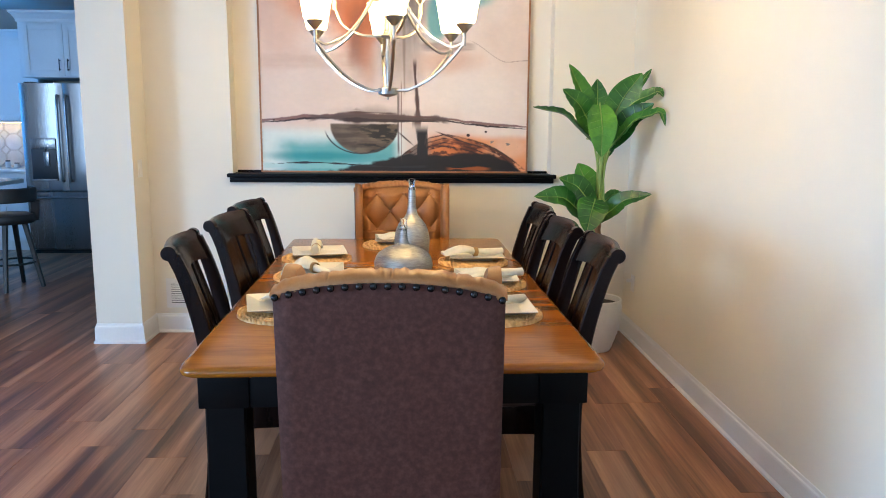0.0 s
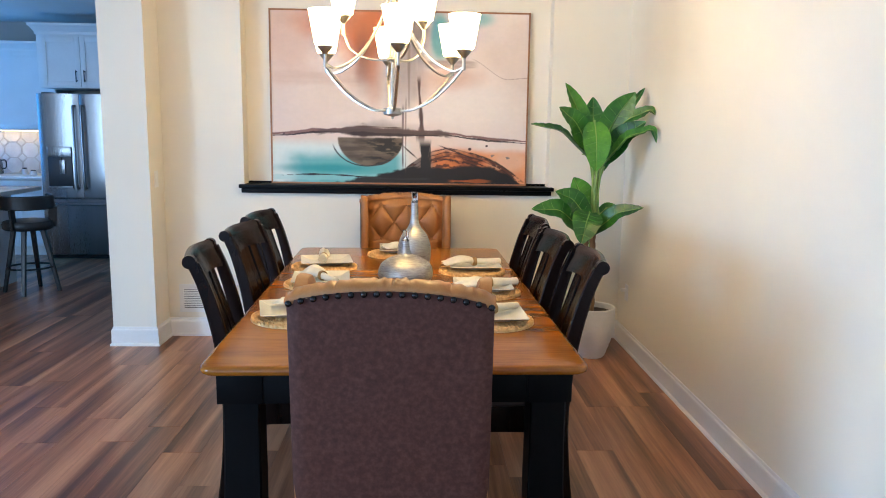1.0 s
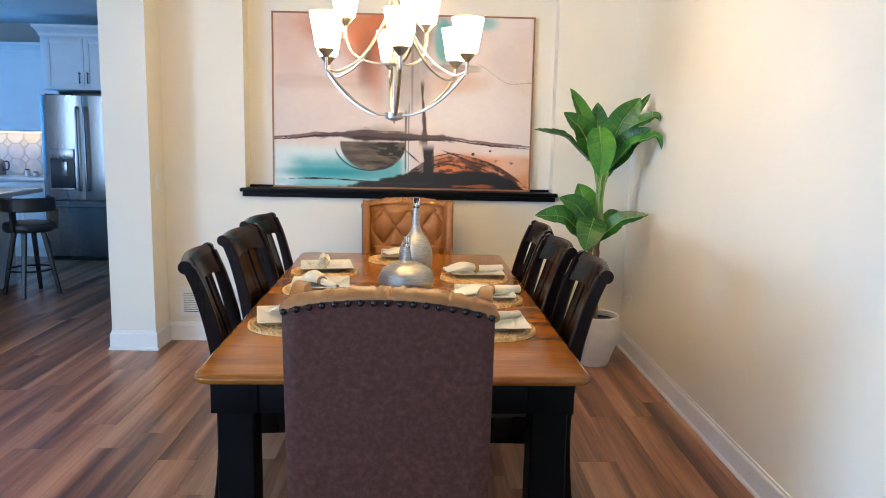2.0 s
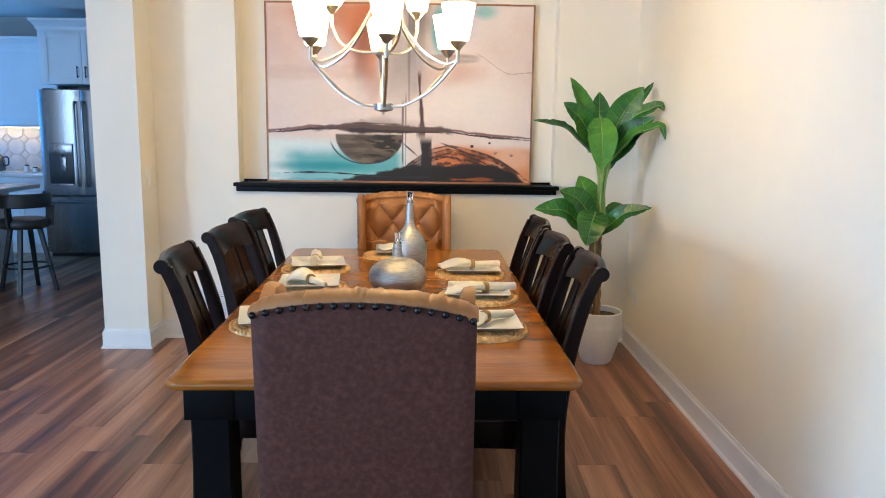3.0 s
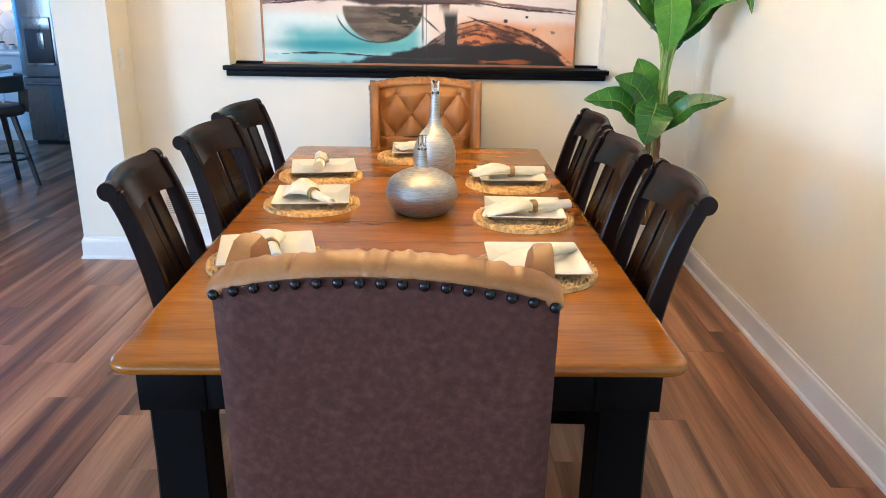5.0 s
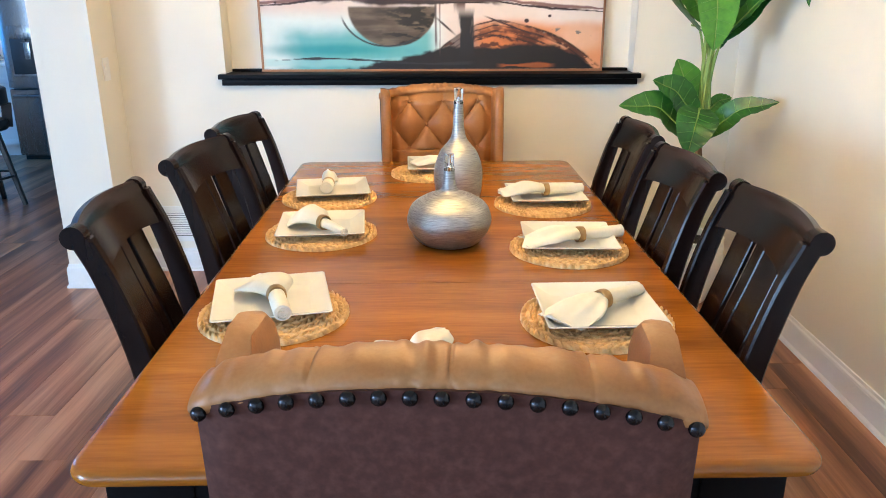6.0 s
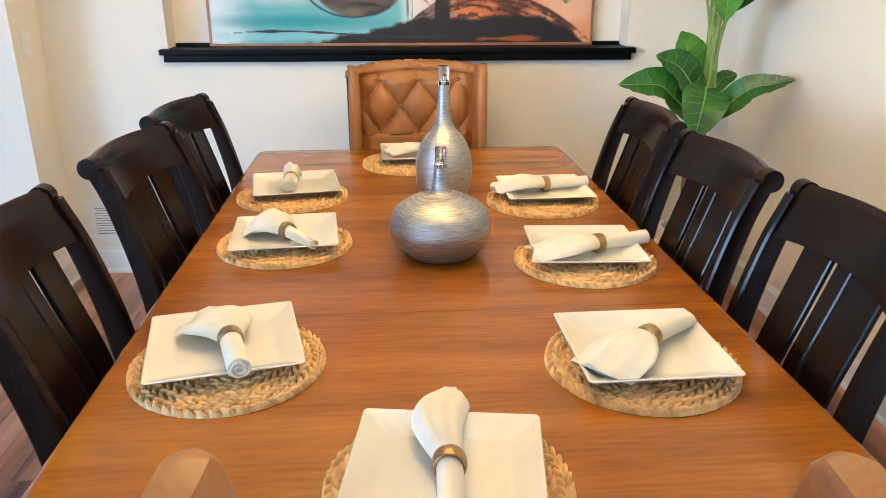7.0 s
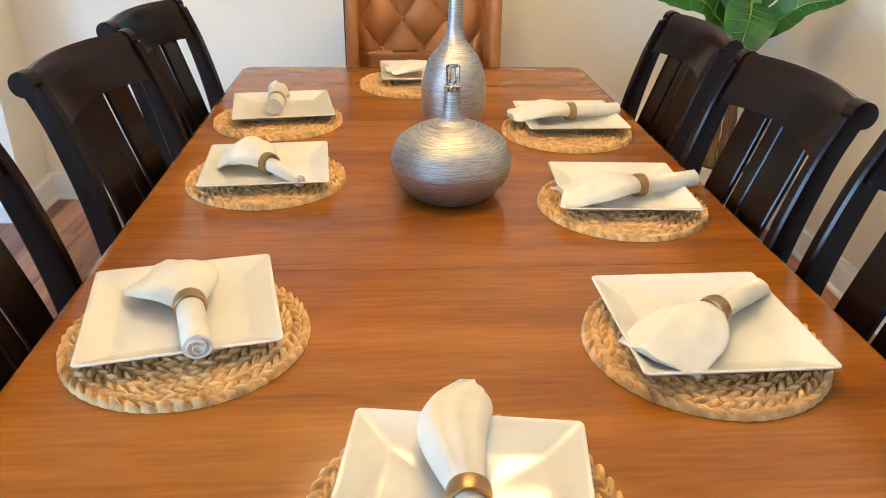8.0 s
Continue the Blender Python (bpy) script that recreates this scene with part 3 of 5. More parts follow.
def dining_table():
    th = empty("dining_table", TABLE, "long dining table with honey-stained top and black painted base", "table")
    w, l = TW / 2, TL / 2
    seams = (-l, -0.40, 0.38, l)
    for i in range(3):
        bm = bmesh.new()
        a, b = seams[i] + (0.0006 if i else 0), seams[i + 1] - (0.0006 if i < 2 else 0)
        rounded_slab(bm, -w, w, a, b, TZ - 0.032, TZ, (i == 0, i == 0, i == 2, i == 2), (i == 0, i == 2))
        part("tabletop_board", bm, M_TOP, th, "honey-stained top with crosswise grain")
    ax, ay = w - 0.055, l - 0.055
    for s in (-1, 1):
        part("apron", boxed((-ax + 0.145, min(s * ay, s * (ay - 0.025)), TZ - 0.145), (ax - 0.145, max(s * ay, s * (ay - 0.025)), TZ - 0.0325), 0.003), M_BLACK, th, "black apron rail")
        part("apron", boxed((min(s * ax, s * (ax - 0.025)), -ay + 0.145, TZ - 0.145), (max(s * ax, s * (ax - 0.025)), ay - 0.145, TZ - 0.0325), 0.003), M_BLACK, th, "black apron rail")
    for sx in (-1, 1):
        for sy in (-1, 1):
            bm = bmesh.new()
            cx, cy = sx * (ax - 0.072), sy * (ay - 0.072)
            box(bm, (cx - 0.077, cy - 0.077, TZ - 0.145), (cx + 0.077, cy + 0.077, TZ - 0.033), 0.004)
            rings = []
            for z, h, o in ((TZ - 0.146, 0.062, 0), (0.45, 0.062, 0), (0.30, 0.064, 0.001), (0.16, 0.068, 0.006), (0.06, 0.073, 0.014), (0.0, 0.075, 0.02)):
                rings.append([(cx + sx * o + a, cy + sy * o + b, z) for a, b in rect(2 * h, 2 * h, 0.006)])
            loft(bm, rings[::-1])
            part("leg", bm, M_BLACK, th, "thick black square leg with flared foot")
    return th


dining_table()

# ---- side chairs ----


def side_chair():
    """Faces local +y; the origin is on the floor under the seat's middle."""
    th = empty("side_chair", pose(0, 0, 0), "espresso wooden dining chair with scrolled slat back", "chair", "side chairs at the table")
    W = 0.245
    spine = curve_pts([(0, -0.235, 0), (0, -0.205, 0.22), (0, -0.195, 0.46), (0, -0.222, 0.70), (0, -0.272, 0.90), (0, -0.318, 1.015)], 6)

    def back_y(z):
        for p, q in zip(spine, spine[1:]):
            if p.z <= z <= q.z:
                return p.y + (q.y - p.y) * (z - p.z) / (q.z - p.z)
        return spine[-1].y

    for s in (-1, 1):
        bm = bmesh.new()
        rings = []
        for p in spine:
            d = 0.025 + 0.005 * math.sin(math.pi * min(p.z / 0.95, 1))
            rings.append([(s * (W - 0.016) + a, p.y + b, p.z) for a, b in rect(0.032, 2 * d, 0.005)])
        loft(bm, rings)
        # scroll at the head
        k = 20
        for x0, x1 in ((s * (W - 0.032), s * W),):
            c = [[(x, -0.330 + 0.026 * math.cos(2 * math.pi * i / k), 1.018 + 0.026 * math.sin(2 * math.pi * i / k)) for i in range(k)] for x in (min(x0, x1) - 0.001, max(x0, x1) + 0.001)]
            loft(bm, c)
        part("stile", bm, M_ESP, th)
    wi = W - 0.033
    bow = lambda x: -0.030 * (1 - (x / wi) ** 2)
    bm = bmesh.new()
    rings = []
    for i in range(19):
        x = -wi + 2 * wi * i / 18
        o = bow(x)
        zb = 0.922 + 0.008 * (1 - (x / wi) ** 2)
        sec = [(back_y(zb) + 0.012, zb), (back_y(0.95) + 0.012, 0.95), (back_y(1.0) + 0.010, 1.0), (-0.312, 1.030), (-0.326, 1.041), (-0.342, 1.036), (-0.350, 1.020),
               (-0.345, 1.004), (-0.332, 0.996), (back_y(0.95) - 0.012, 0.945), (back_y(zb) - 0.012, zb)]
        rings.append([(x, y + o, z + 0.006 * (1 - (x / wi) ** 2)) for y, z in sec])
    loft(bm, rings)
    part("crest_rail", bm, M_ESP, th, "bowed crest rail with rolled top")
    part("lower_rail", boxed((-wi, -0.215, 0.50), (wi, -0.19, 0.555), 0.004), M_ESP, th)
    for cx, hw in ((-0.089, 0.051), (0.0, 0.025), (0.089, 0.051)):
        bm = bmesh.new()
        rings = []
        for z in np.linspace(0.556, 0.932, 9):
            b = bow(cx) * smoothstep(0.55, 0.9, z)
            y = back_y(z) + b
            rings.append([(cx + a, y + d, z) for a, d in rect(2 * hw, 0.014, 0.003)])
        loft(bm, rings)
        part("slat", bm, M_ESP, th)
    bm = bmesh.new()
    rings = []
    for s, z in ((0.94, 0.455), (0.99, 0.462), (1.0, 0.475), (0.985, 0.488), (0.92, 0.497), (0.70, 0.502)):
        ring = []
        for i in range(36):
            a = 2 * math.pi * i / 36
            ca, sa = math.cos(a), math.sin(a)
            q = (abs(ca) ** 5 + abs(sa) ** 5) ** -0.2
            ring.append((0.235 * s * ca * q * (1 - 0.06 * (sa * q < 0)), 0.02 + 0.212 * s * sa * q, z))
        rings.append(ring)
    loft(bm, rings)
    part("seat", bm, M_SEAT, th, "dark brown leather seat pad")
    for lo, hi in (((-0.19, 0.185, 0.345), (0.19, 0.207, 0.455)), ((-0.21, -0.17, 0.345), (-0.19, 0.18, 0.455)), ((0.19, -0.17, 0.345), (0.21, 0.18, 0.455)), ((-0.20, -0.205, 0.345), (0.20, -0.185, 0.455))):
        part("seat_rail", boxed(lo, hi, 0.003), M_ESP, th)
    for s in (-1, 1):
        bm = bmesh.new()
        loft(bm, [[(s * 0.21 + a, 0.195 + b, z) for a, b in rect(h, h, 0.004)] for z, h in ((0, 0.030), (0.25, 0.036), (0.454, 0.042))])
        part("front_leg", bm, M_ESP, th)
    return th


proto = side_chair()
CHAIRS = [(0.450, 0.643, 88.9), (0.413, 1.180, 92.6), (0.418, 1.790, 90.3), (-0.494, 0.722, -83.8), (-0.492, 1.361, -95.6), (-0.526, 1.931, -96.2)]
proto.matrix_world = pose(CHAIRS[0][0], CHAIRS[0][1], 0, 0, 0, CHAIRS[0][2])
for x, y, a in CHAIRS[1:]:
    copy_thing(proto, pose(x, y, 0, 0, 0, a))

# ---- wingback host chairs ----


def host_chair():
    """Faces local +y; rear panel at y -0.30."""
    th = empty("wingback_chair", pose(0, 0, 0), "camel leather tufted wingback chair with brown leather back and black nailheads", "chair", "wingback chairs at the table ends")
    W = 0.297
    arch = lambda x: 1.040 + 0.037 * (1 - min(abs(x) / W, 1) ** 2.2)
    # rear panel
    bm = bmesh.new()
    nx, nz = 24, 14
    grid = []
    for j in range(nz + 1):
        row = []
        for i in range(nx + 1):
            x = -W + 2 * W * i / nx
            zt = arch(x)
            z = 0.16 + (zt - 0.16) * j / nz
            e = min(1, (W - abs(x)) / 0.018)
            y = -0.305 - 0.006 * math.sin(math.pi * i / nx) + 0.012 * (1 - e) ** 2 + 0.05 * (1 - j / nz)
            row.append(bm.verts.new((x * (0.985 + 0.015 * j / nz), y, z)))
        grid.append(row)
    for j in range(nz):
        for i in range(nx):
            bm.faces.new((grid[j][i], grid[j][i + 1], grid[j + 1][i + 1], grid[j + 1][i]))
    ex = bmesh.ops.extrude_face_region(bm, geom=bm.faces[:])
    for v in ex["geom"]:
        if isinstance(v, bmesh.types.BMVert):
            v.co.y += 0.05
    part("rear_panel", bm, M_BACK, th, "distressed dark brown leather rear panel")
    # top roll
    seams = (-0.158, 0.008, 0.172)
    bm = bmesh.new()
    rings = []
    N = 260
    for i in range(N + 1):
        x = -W - 0.004 + 2 * (W + 0.004) * i / N
        pin = sum(math.exp(-((x - s) / 0.0030) ** 2) for s in seams)
        near = sum(math.exp(-abs(x - s) / 0.045) for s in seams)
        fold = (0.0008 + 0.0017 * near) * math.sin(x * 150 + 3 * math.sin(x * 23)) * (1 - min(1, pin))
        edge = smoothstep(0, 0.03, W + 0.004 - abs(x))
        zt = arch(x)
        ring = []
        for k in range(14):
            a = math.pi * 1.12 - math.pi * 1.24 * k / 13
            ry, rz = 0.050, (0.027 + fold) * (1 - 0.16 * min(1, pin)) * (0.62 + 0.38 * edge)
            wr = fold * 1.1 * math.sin(k * 0.55 + x * 75)
            ring.append((x, -0.256 + ry * math.cos(a) + wr, zt + 0.000 + rz * math.sin(a) + wr))
        rings.append(ring)
    loft(bm, rings)
    part("top_roll", bm, M_CAMEL, th, "pleated camel leather top roll")
    # tufted front
    bm = bmesh.new()
    nx, nz = 76, 92
    dx, dz = 0.1665, 0.1155
    gx, gz = -0.010, 0.905

    def pad(x, z):
        p = (x - gx) / dx + 0.5
        q = (z - gz) / dz
        u, v = (p * 2 + q) / 2, (p * 2 - q) / 2
        fu, fv = abs(math.sin(math.pi * u)), abs(math.sin(math.pi * v))
        f = (fu * fv) ** 0.38
        if z > 1.022:
            f = abs(math.sin(math.pi * p + math.pi * 0.5)) ** 0.35 * 0.95
            f = max(f, 0.3)
        if z < 0.785:
            f = 1.0 - 0.6 * math.exp(-((z - 0.785) / 0.006) ** 2)
        return f
    grid = []
    for j in range(nz + 1):
        row = []
        for i in range(nx + 1):
            x = -0.25 + 0.50 * i / nx
            z = 0.46 + (arch(x) - 0.0 - 0.46) * j / nz
            e = smoothstep(0, 0.05, 0.25 - abs(x))
            top = 1 - smoothstep(arch(x) - 0.07, arch(x), z)
            y = -0.215 + 0.038 * pad(x, z) * e * (0.3 + 0.7 * top) - 0.02 * (1 - top)
            row.append(bm.verts.new((x, y, z)))
        grid.append(row)
    for j in range(nz):
        for i in range(nx):
            bm.faces.new((grid[j][i], grid[j][i + 1], grid[j + 1][i + 1], grid[j + 1][i]))
    part("tufted_backrest", bm, M_CAMEL, th, "deep diamond-tufted camel leather")
    for r, z in enumerate((1.0205, 0.905, 0.7895)):
        for x in ((-0.1765, -0.010, 0.1565) if r % 2 == 0 else (-0.0933, 0.0733)):
            bm = bmesh.new()
            bmesh.ops.create_uvsphere(bm, u_segments=12, v_segments=8, radius=0.0085, matrix=pose(x, -0.206, z))
            part("button", bm, M_CAMEL, th)
    # wings
    for s in (-1, 1):
        bm = bmesh.new()
        rings = []
        for z, yf, t in ((0.42, -0.06, 0.050), (0.60, -0.062, 0.052), (0.80, -0.072, 0.054), (0.95, -0.084, 0.054), (1.04, -0.090, 0.053), (1.068, -0.098, 0.049), (1.084, -0.110, 0.040), (1.091, -0.13, 0.022)):
            t *= 0.88
            cx = s * (W - 0.006 - t / 2)
            yb = -0.262 if z < 1.05 else -0.262 + (z - 1.05) * 2.0
            ring = [(cx - t / 2, yb, z), (cx + t / 2, yb, z)]
            for k in range(9):
                a = math.pi * k / 8
                ring.append((cx + t / 2 * math.cos(a), yf - t / 2 + t / 2 * math.sin(a) * 1.0, z))
            rings.append(ring)
        loft(bm, rings)
        part("wing", bm, M_CAMEL, th, "padded camel leather wing")
    # seat
    bm = bmesh.new()
    rings = []
    for s, z in ((0.96, 0.30), (1.0, 0.31), (1.0, 0.42), (1.01, 0.45), (0.985, 0.478), (0.90, 0.492), (0.5, 0.50)):
        ring = []
        for i in range(40):
            a = 2 * math.pi * i / 40
            ca, sa = math.cos(a), math.sin(a)
            q = (abs(ca) ** 6 + abs(sa) ** 6) ** (-1 / 6)
            ring.append((0.288 * s * ca * q, 0.015 + 0.255 * s * sa * q, z))
        rings.append(ring)
    loft(bm, rings)
    part("seat", bm, M_CAMEL, th, "camel leather seat cushion")
    for sx in (-1, 1):
        for y0, o in ((0.22, 0.0), (-0.225, -0.03)):
            bm = bmesh.new()
            loft(bm, [[(sx * 0.245 + a, y0 + o * (1 - z / 0.3) + b, z) for a, b in rect(h, h, 0.004)] for z, h in ((0, 0.032), (0.30, 0.046))])
            part("leg", bm, M_ESP, th, "dark wooden leg")
    # nailheads
    bm = bmesh.new()
    rings = []
    for r, d in ((0.0098, 0.0), (0.0094, 0.003), (0.0075, 0.0056), (0.004, 0.0072), (0.0008, 0.0078)):
        rings.append([(r * math.cos(2 * math.pi * i / 12), -d, r * math.sin(2 * math.pi * i / 12)) for i in range(12)])
    loft(bm, rings)
    first = part("nailhead", bm, M_NAIL, th, "round black nailhead")
    spots = [(-W + 0.009 + (2 * W - 0.018) * i / 16, -1) for i in range(17)]
    for i, (x, _) in enumerate(spots):
        ob = first if i == 0 else new("nailhead", first.data)
        ob.parent = th
        ob["label"] = "round black nailhead"
        ob.location = (x, -0.3095 - 0.006 * math.cos(x / W * 1.57) + 0.004 * (abs(x) / W) ** 6, arch(x) - 0.007)
    for s in (-1, 1):
        for i in range(14):
            ob = new("nailhead", first.data)
            ob.parent = th
            ob["label"] = "round black nailhead"
            ob.matrix_local = pose(s * (W - 0.0075), -0.150 + 0.0012 * i, 0.50 + 0.040 * i, 0, 0, s * 90) @ Matrix.Diagonal((0.7, 0.7, 0.7, 1))
    return th


near_chair = host_chair()
near_chair.matrix_world = pose(0.014, -0.010, 0, 0, 0, -3.5)
copy_thing(near_chair, pose(-0.004, 2.50, 0, 0, 0, 184) @ Matrix.Diagonal((1.035, 1, 1, 1)))

# ---- chandelier ----


def chandelier():
    cx, cy = -0.055, 1.235
    th = empty("chandelier", pose(cx, cy, 1.583), "two-tier brushed nickel chandelier with nine lit white glass shades", "chandelier")
    bm = bmesh.new()
    lathe(bm, [(0.001, -0.008), (0.005, -0.006), (0.006, 0.004), (0.012, 0.006), (0.034, 0.012), (0.043, 0.016), (0.044, 0.042), (0.038, 0.046), (0.009, 0.048)], 32)
    part("bottom_hub", bm, M_NICKEL, th)
    bm = bmesh.new()
    lathe(bm, [(0.008, 0.045), (0.008, 0.255), (0.026, 0.258), (0.030, 0.268), (0.026, 0.280), (0.011, 0.284), (0.011, 0.52), (0.022, 0.525), (0.022, 0.56), (0.008, 0.565), (0.006, 1.137)], 24)
    part("stem", bm, M_NICKEL, th)
    bm = bmesh.new()
    lathe(bm, [(0.012, 1.115), (0.055, 1.130), (0.062, 1.150), (0.062, 1.1665)], 32)
    part("canopy", bm, M_NICKEL, th)
    bar = rect(0.013, 0.010, 0.0015)
    lamps = [(0.358, radians(a), 0.0) for a in (-84, -24, 36, 96, 156, 216)] + [(0.235, radians(a), 0.165) for a in (172, 52, -68)]
    for r, a, up in lamps:
        d = Vector((math.cos(a), math.sin(a), 0))

        def P(rr, z):
            return d * rr + Vector((0, 0, z))
        zs = 0.225 + up                    # height of the arm's elbow
        bm = bmesh.new()
        if not up:
            sweep(bm, curve_pts([P(0.034, 0.032), P(0.11, 0.038), P(0.21, 0.085), P(0.295, 0.155), P(r, zs)], 8), bar)
        sweep(bm, curve_pts([P(r, zs + 0.002), P(r * 0.82, zs - 0.012 + 0.0), P(r * 0.50, zs + 0.055), P(r * 0.20, zs + 0.20), P(0.016, zs + (0.33 if not up else 0.22))], 8)
              if not up else curve_pts([P(r, zs), P(r * 0.85, zs - 0.075), P(r * 0.5, zs - 0.118), P(0.02, zs - 0.124)], 8), bar)
        part("arm", bm, M_NICKEL, th, "curved square nickel arm")
        bm = bmesh.new()
        c = P(r, 0)
        lathe(bm, [(0.008, zs - 0.012), (0.008, zs + 0.042), (0.012, zs + 0.046), (0.034, zs + 0.072), (0.036, zs + 0.078), (0.030, zs + 0.080)], 24, c)
        part("socket_cup", bm, M_NICKEL, th, "flared nickel socket cup")
        bm = bmesh.new()
        lathe(bm, [(0.010, zs + 0.081), (0.040, zs + 0.081), (0.046, zs + 0.088), (0.072, zs + 0.232), (0.069, zs + 0.232), (0.044, zs + 0.092), (0.012, zs + 0.088)], 32, c)
        part("shade", bm, M_SHADE, th, "lit white tapered glass shade")
    return th


chandelier()

# ---- place settings ----
MAT_H = 0.014


def braid_coils():
    """The coils of a round braided mat, outermost first: each a ring of plait with two rows of slanting strands."""
    rng = random.Random(3)
    pitch, R = 0.0262, 0.184
    coils = []
    for k in range(7):
        r = R - pitch * (k + 0.5)
        n = max(6, int(2 * math.pi * r / 0.0205))
        cols, C = n * 9, 12
        size = [rng.uniform(0.86, 1.12) for _ in range(2 * n)]
        verts, faces = [], []
        for i in range(cols):
            a = 2 * math.pi * i / cols
            for j in range(C + 1):
                v = -1 + 2 * j / C
                side = 0 if v < 0 else 1
                p = i / 9 + 0.5 * side - 0.85 * abs(v)
                m = size[(2 * int(math.floor(p)) + side) % (2 * n)]
                q = 2 * (p - math.floor(p)) - 1
                bead = max(0.0, 1 - abs(q) ** 2.6) ** 0.75
                row = math.sqrt(max(0.0, 1 - (2 * abs(v) - 1) ** 4 * 0.72))
                edge = 1 if j not in (0, C) else 0
                z = MAT_H * (0.02 + 0.98 * bead * row * m) * edge + 0.0005
                out = 0.0016 * (bead - 0.6) * (1 if abs(v) > 0.8 else 0)
                rr = max(r + v * pitch * 0.51 + (out if v > 0 else -out), 0.001)
                verts.append((rr * math.cos(a), rr * math.sin(a), z))
        w = C + 1
        for i in range(cols):
            for j in range(C):
                i2 = (i + 1) % cols
                faces.append((i * w + j, i * w + j + 1, i2 * w + j + 1, i2 * w + j))
        coils.append(mesh_from("braid_coil", verts, [f[::-1] for f in faces], M_MAT))
    return coils


def plate_mesh():
    """Square plate with rounded corners, a flat well and sloping rim."""
    S = 0.1425

    def ring(s, z, p):
        """p: corner radius in millimetres."""
        h, c, out = S * s, min(p * 0.001, S * s * 0.9), []
        for q, (sx, sy) in enumerate(((1, 1), (-1, 1), (-1, -1), (1, -1))):
            for k in range(7):
                a = radians(90 * q + 15 * k)
                out.append((sx * (h - c) + c * math.cos(a), sy * (h - c) + c * math.sin(a), z))
        return out
    bm = bmesh.new()
    rings = [ring(0.20, 0.0, 8), ring(0.56, 0.0, 14), ring(0.575, 0.002, 14), ring(0.60, 0.004, 14), ring(0.80, 0.0125, 12), ring(0.975, 0.0225, 10), ring(0.995, 0.0240, 9), ring(1.0, 0.0256, 9), ring(0.994, 0.0270, 8),
             ring(0.975, 0.0272, 8), ring(0.955, 0.0258, 8), ring(0.80, 0.0165, 8), ring(0.70, 0.0108, 8), ring(0.665, 0.0092, 9), ring(0.64, 0.0088, 10), ring(0.30, 0.0086, 8), ring(0.02, 0.0086, 1)]
    loft(bm, rings)
    bmesh.ops.recalc_face_normals(bm, faces=bm.faces)
    me = bpy.data.meshes.new("plate")
    bm.to_mesh(me)
    bm.free()
    me.materials.append(M_PLATE)
    me.polygons.foreach_set("use_smooth", [True] * len(me.polygons))
    me.set_sharp_from_angle(angle=radians(50))
    return me


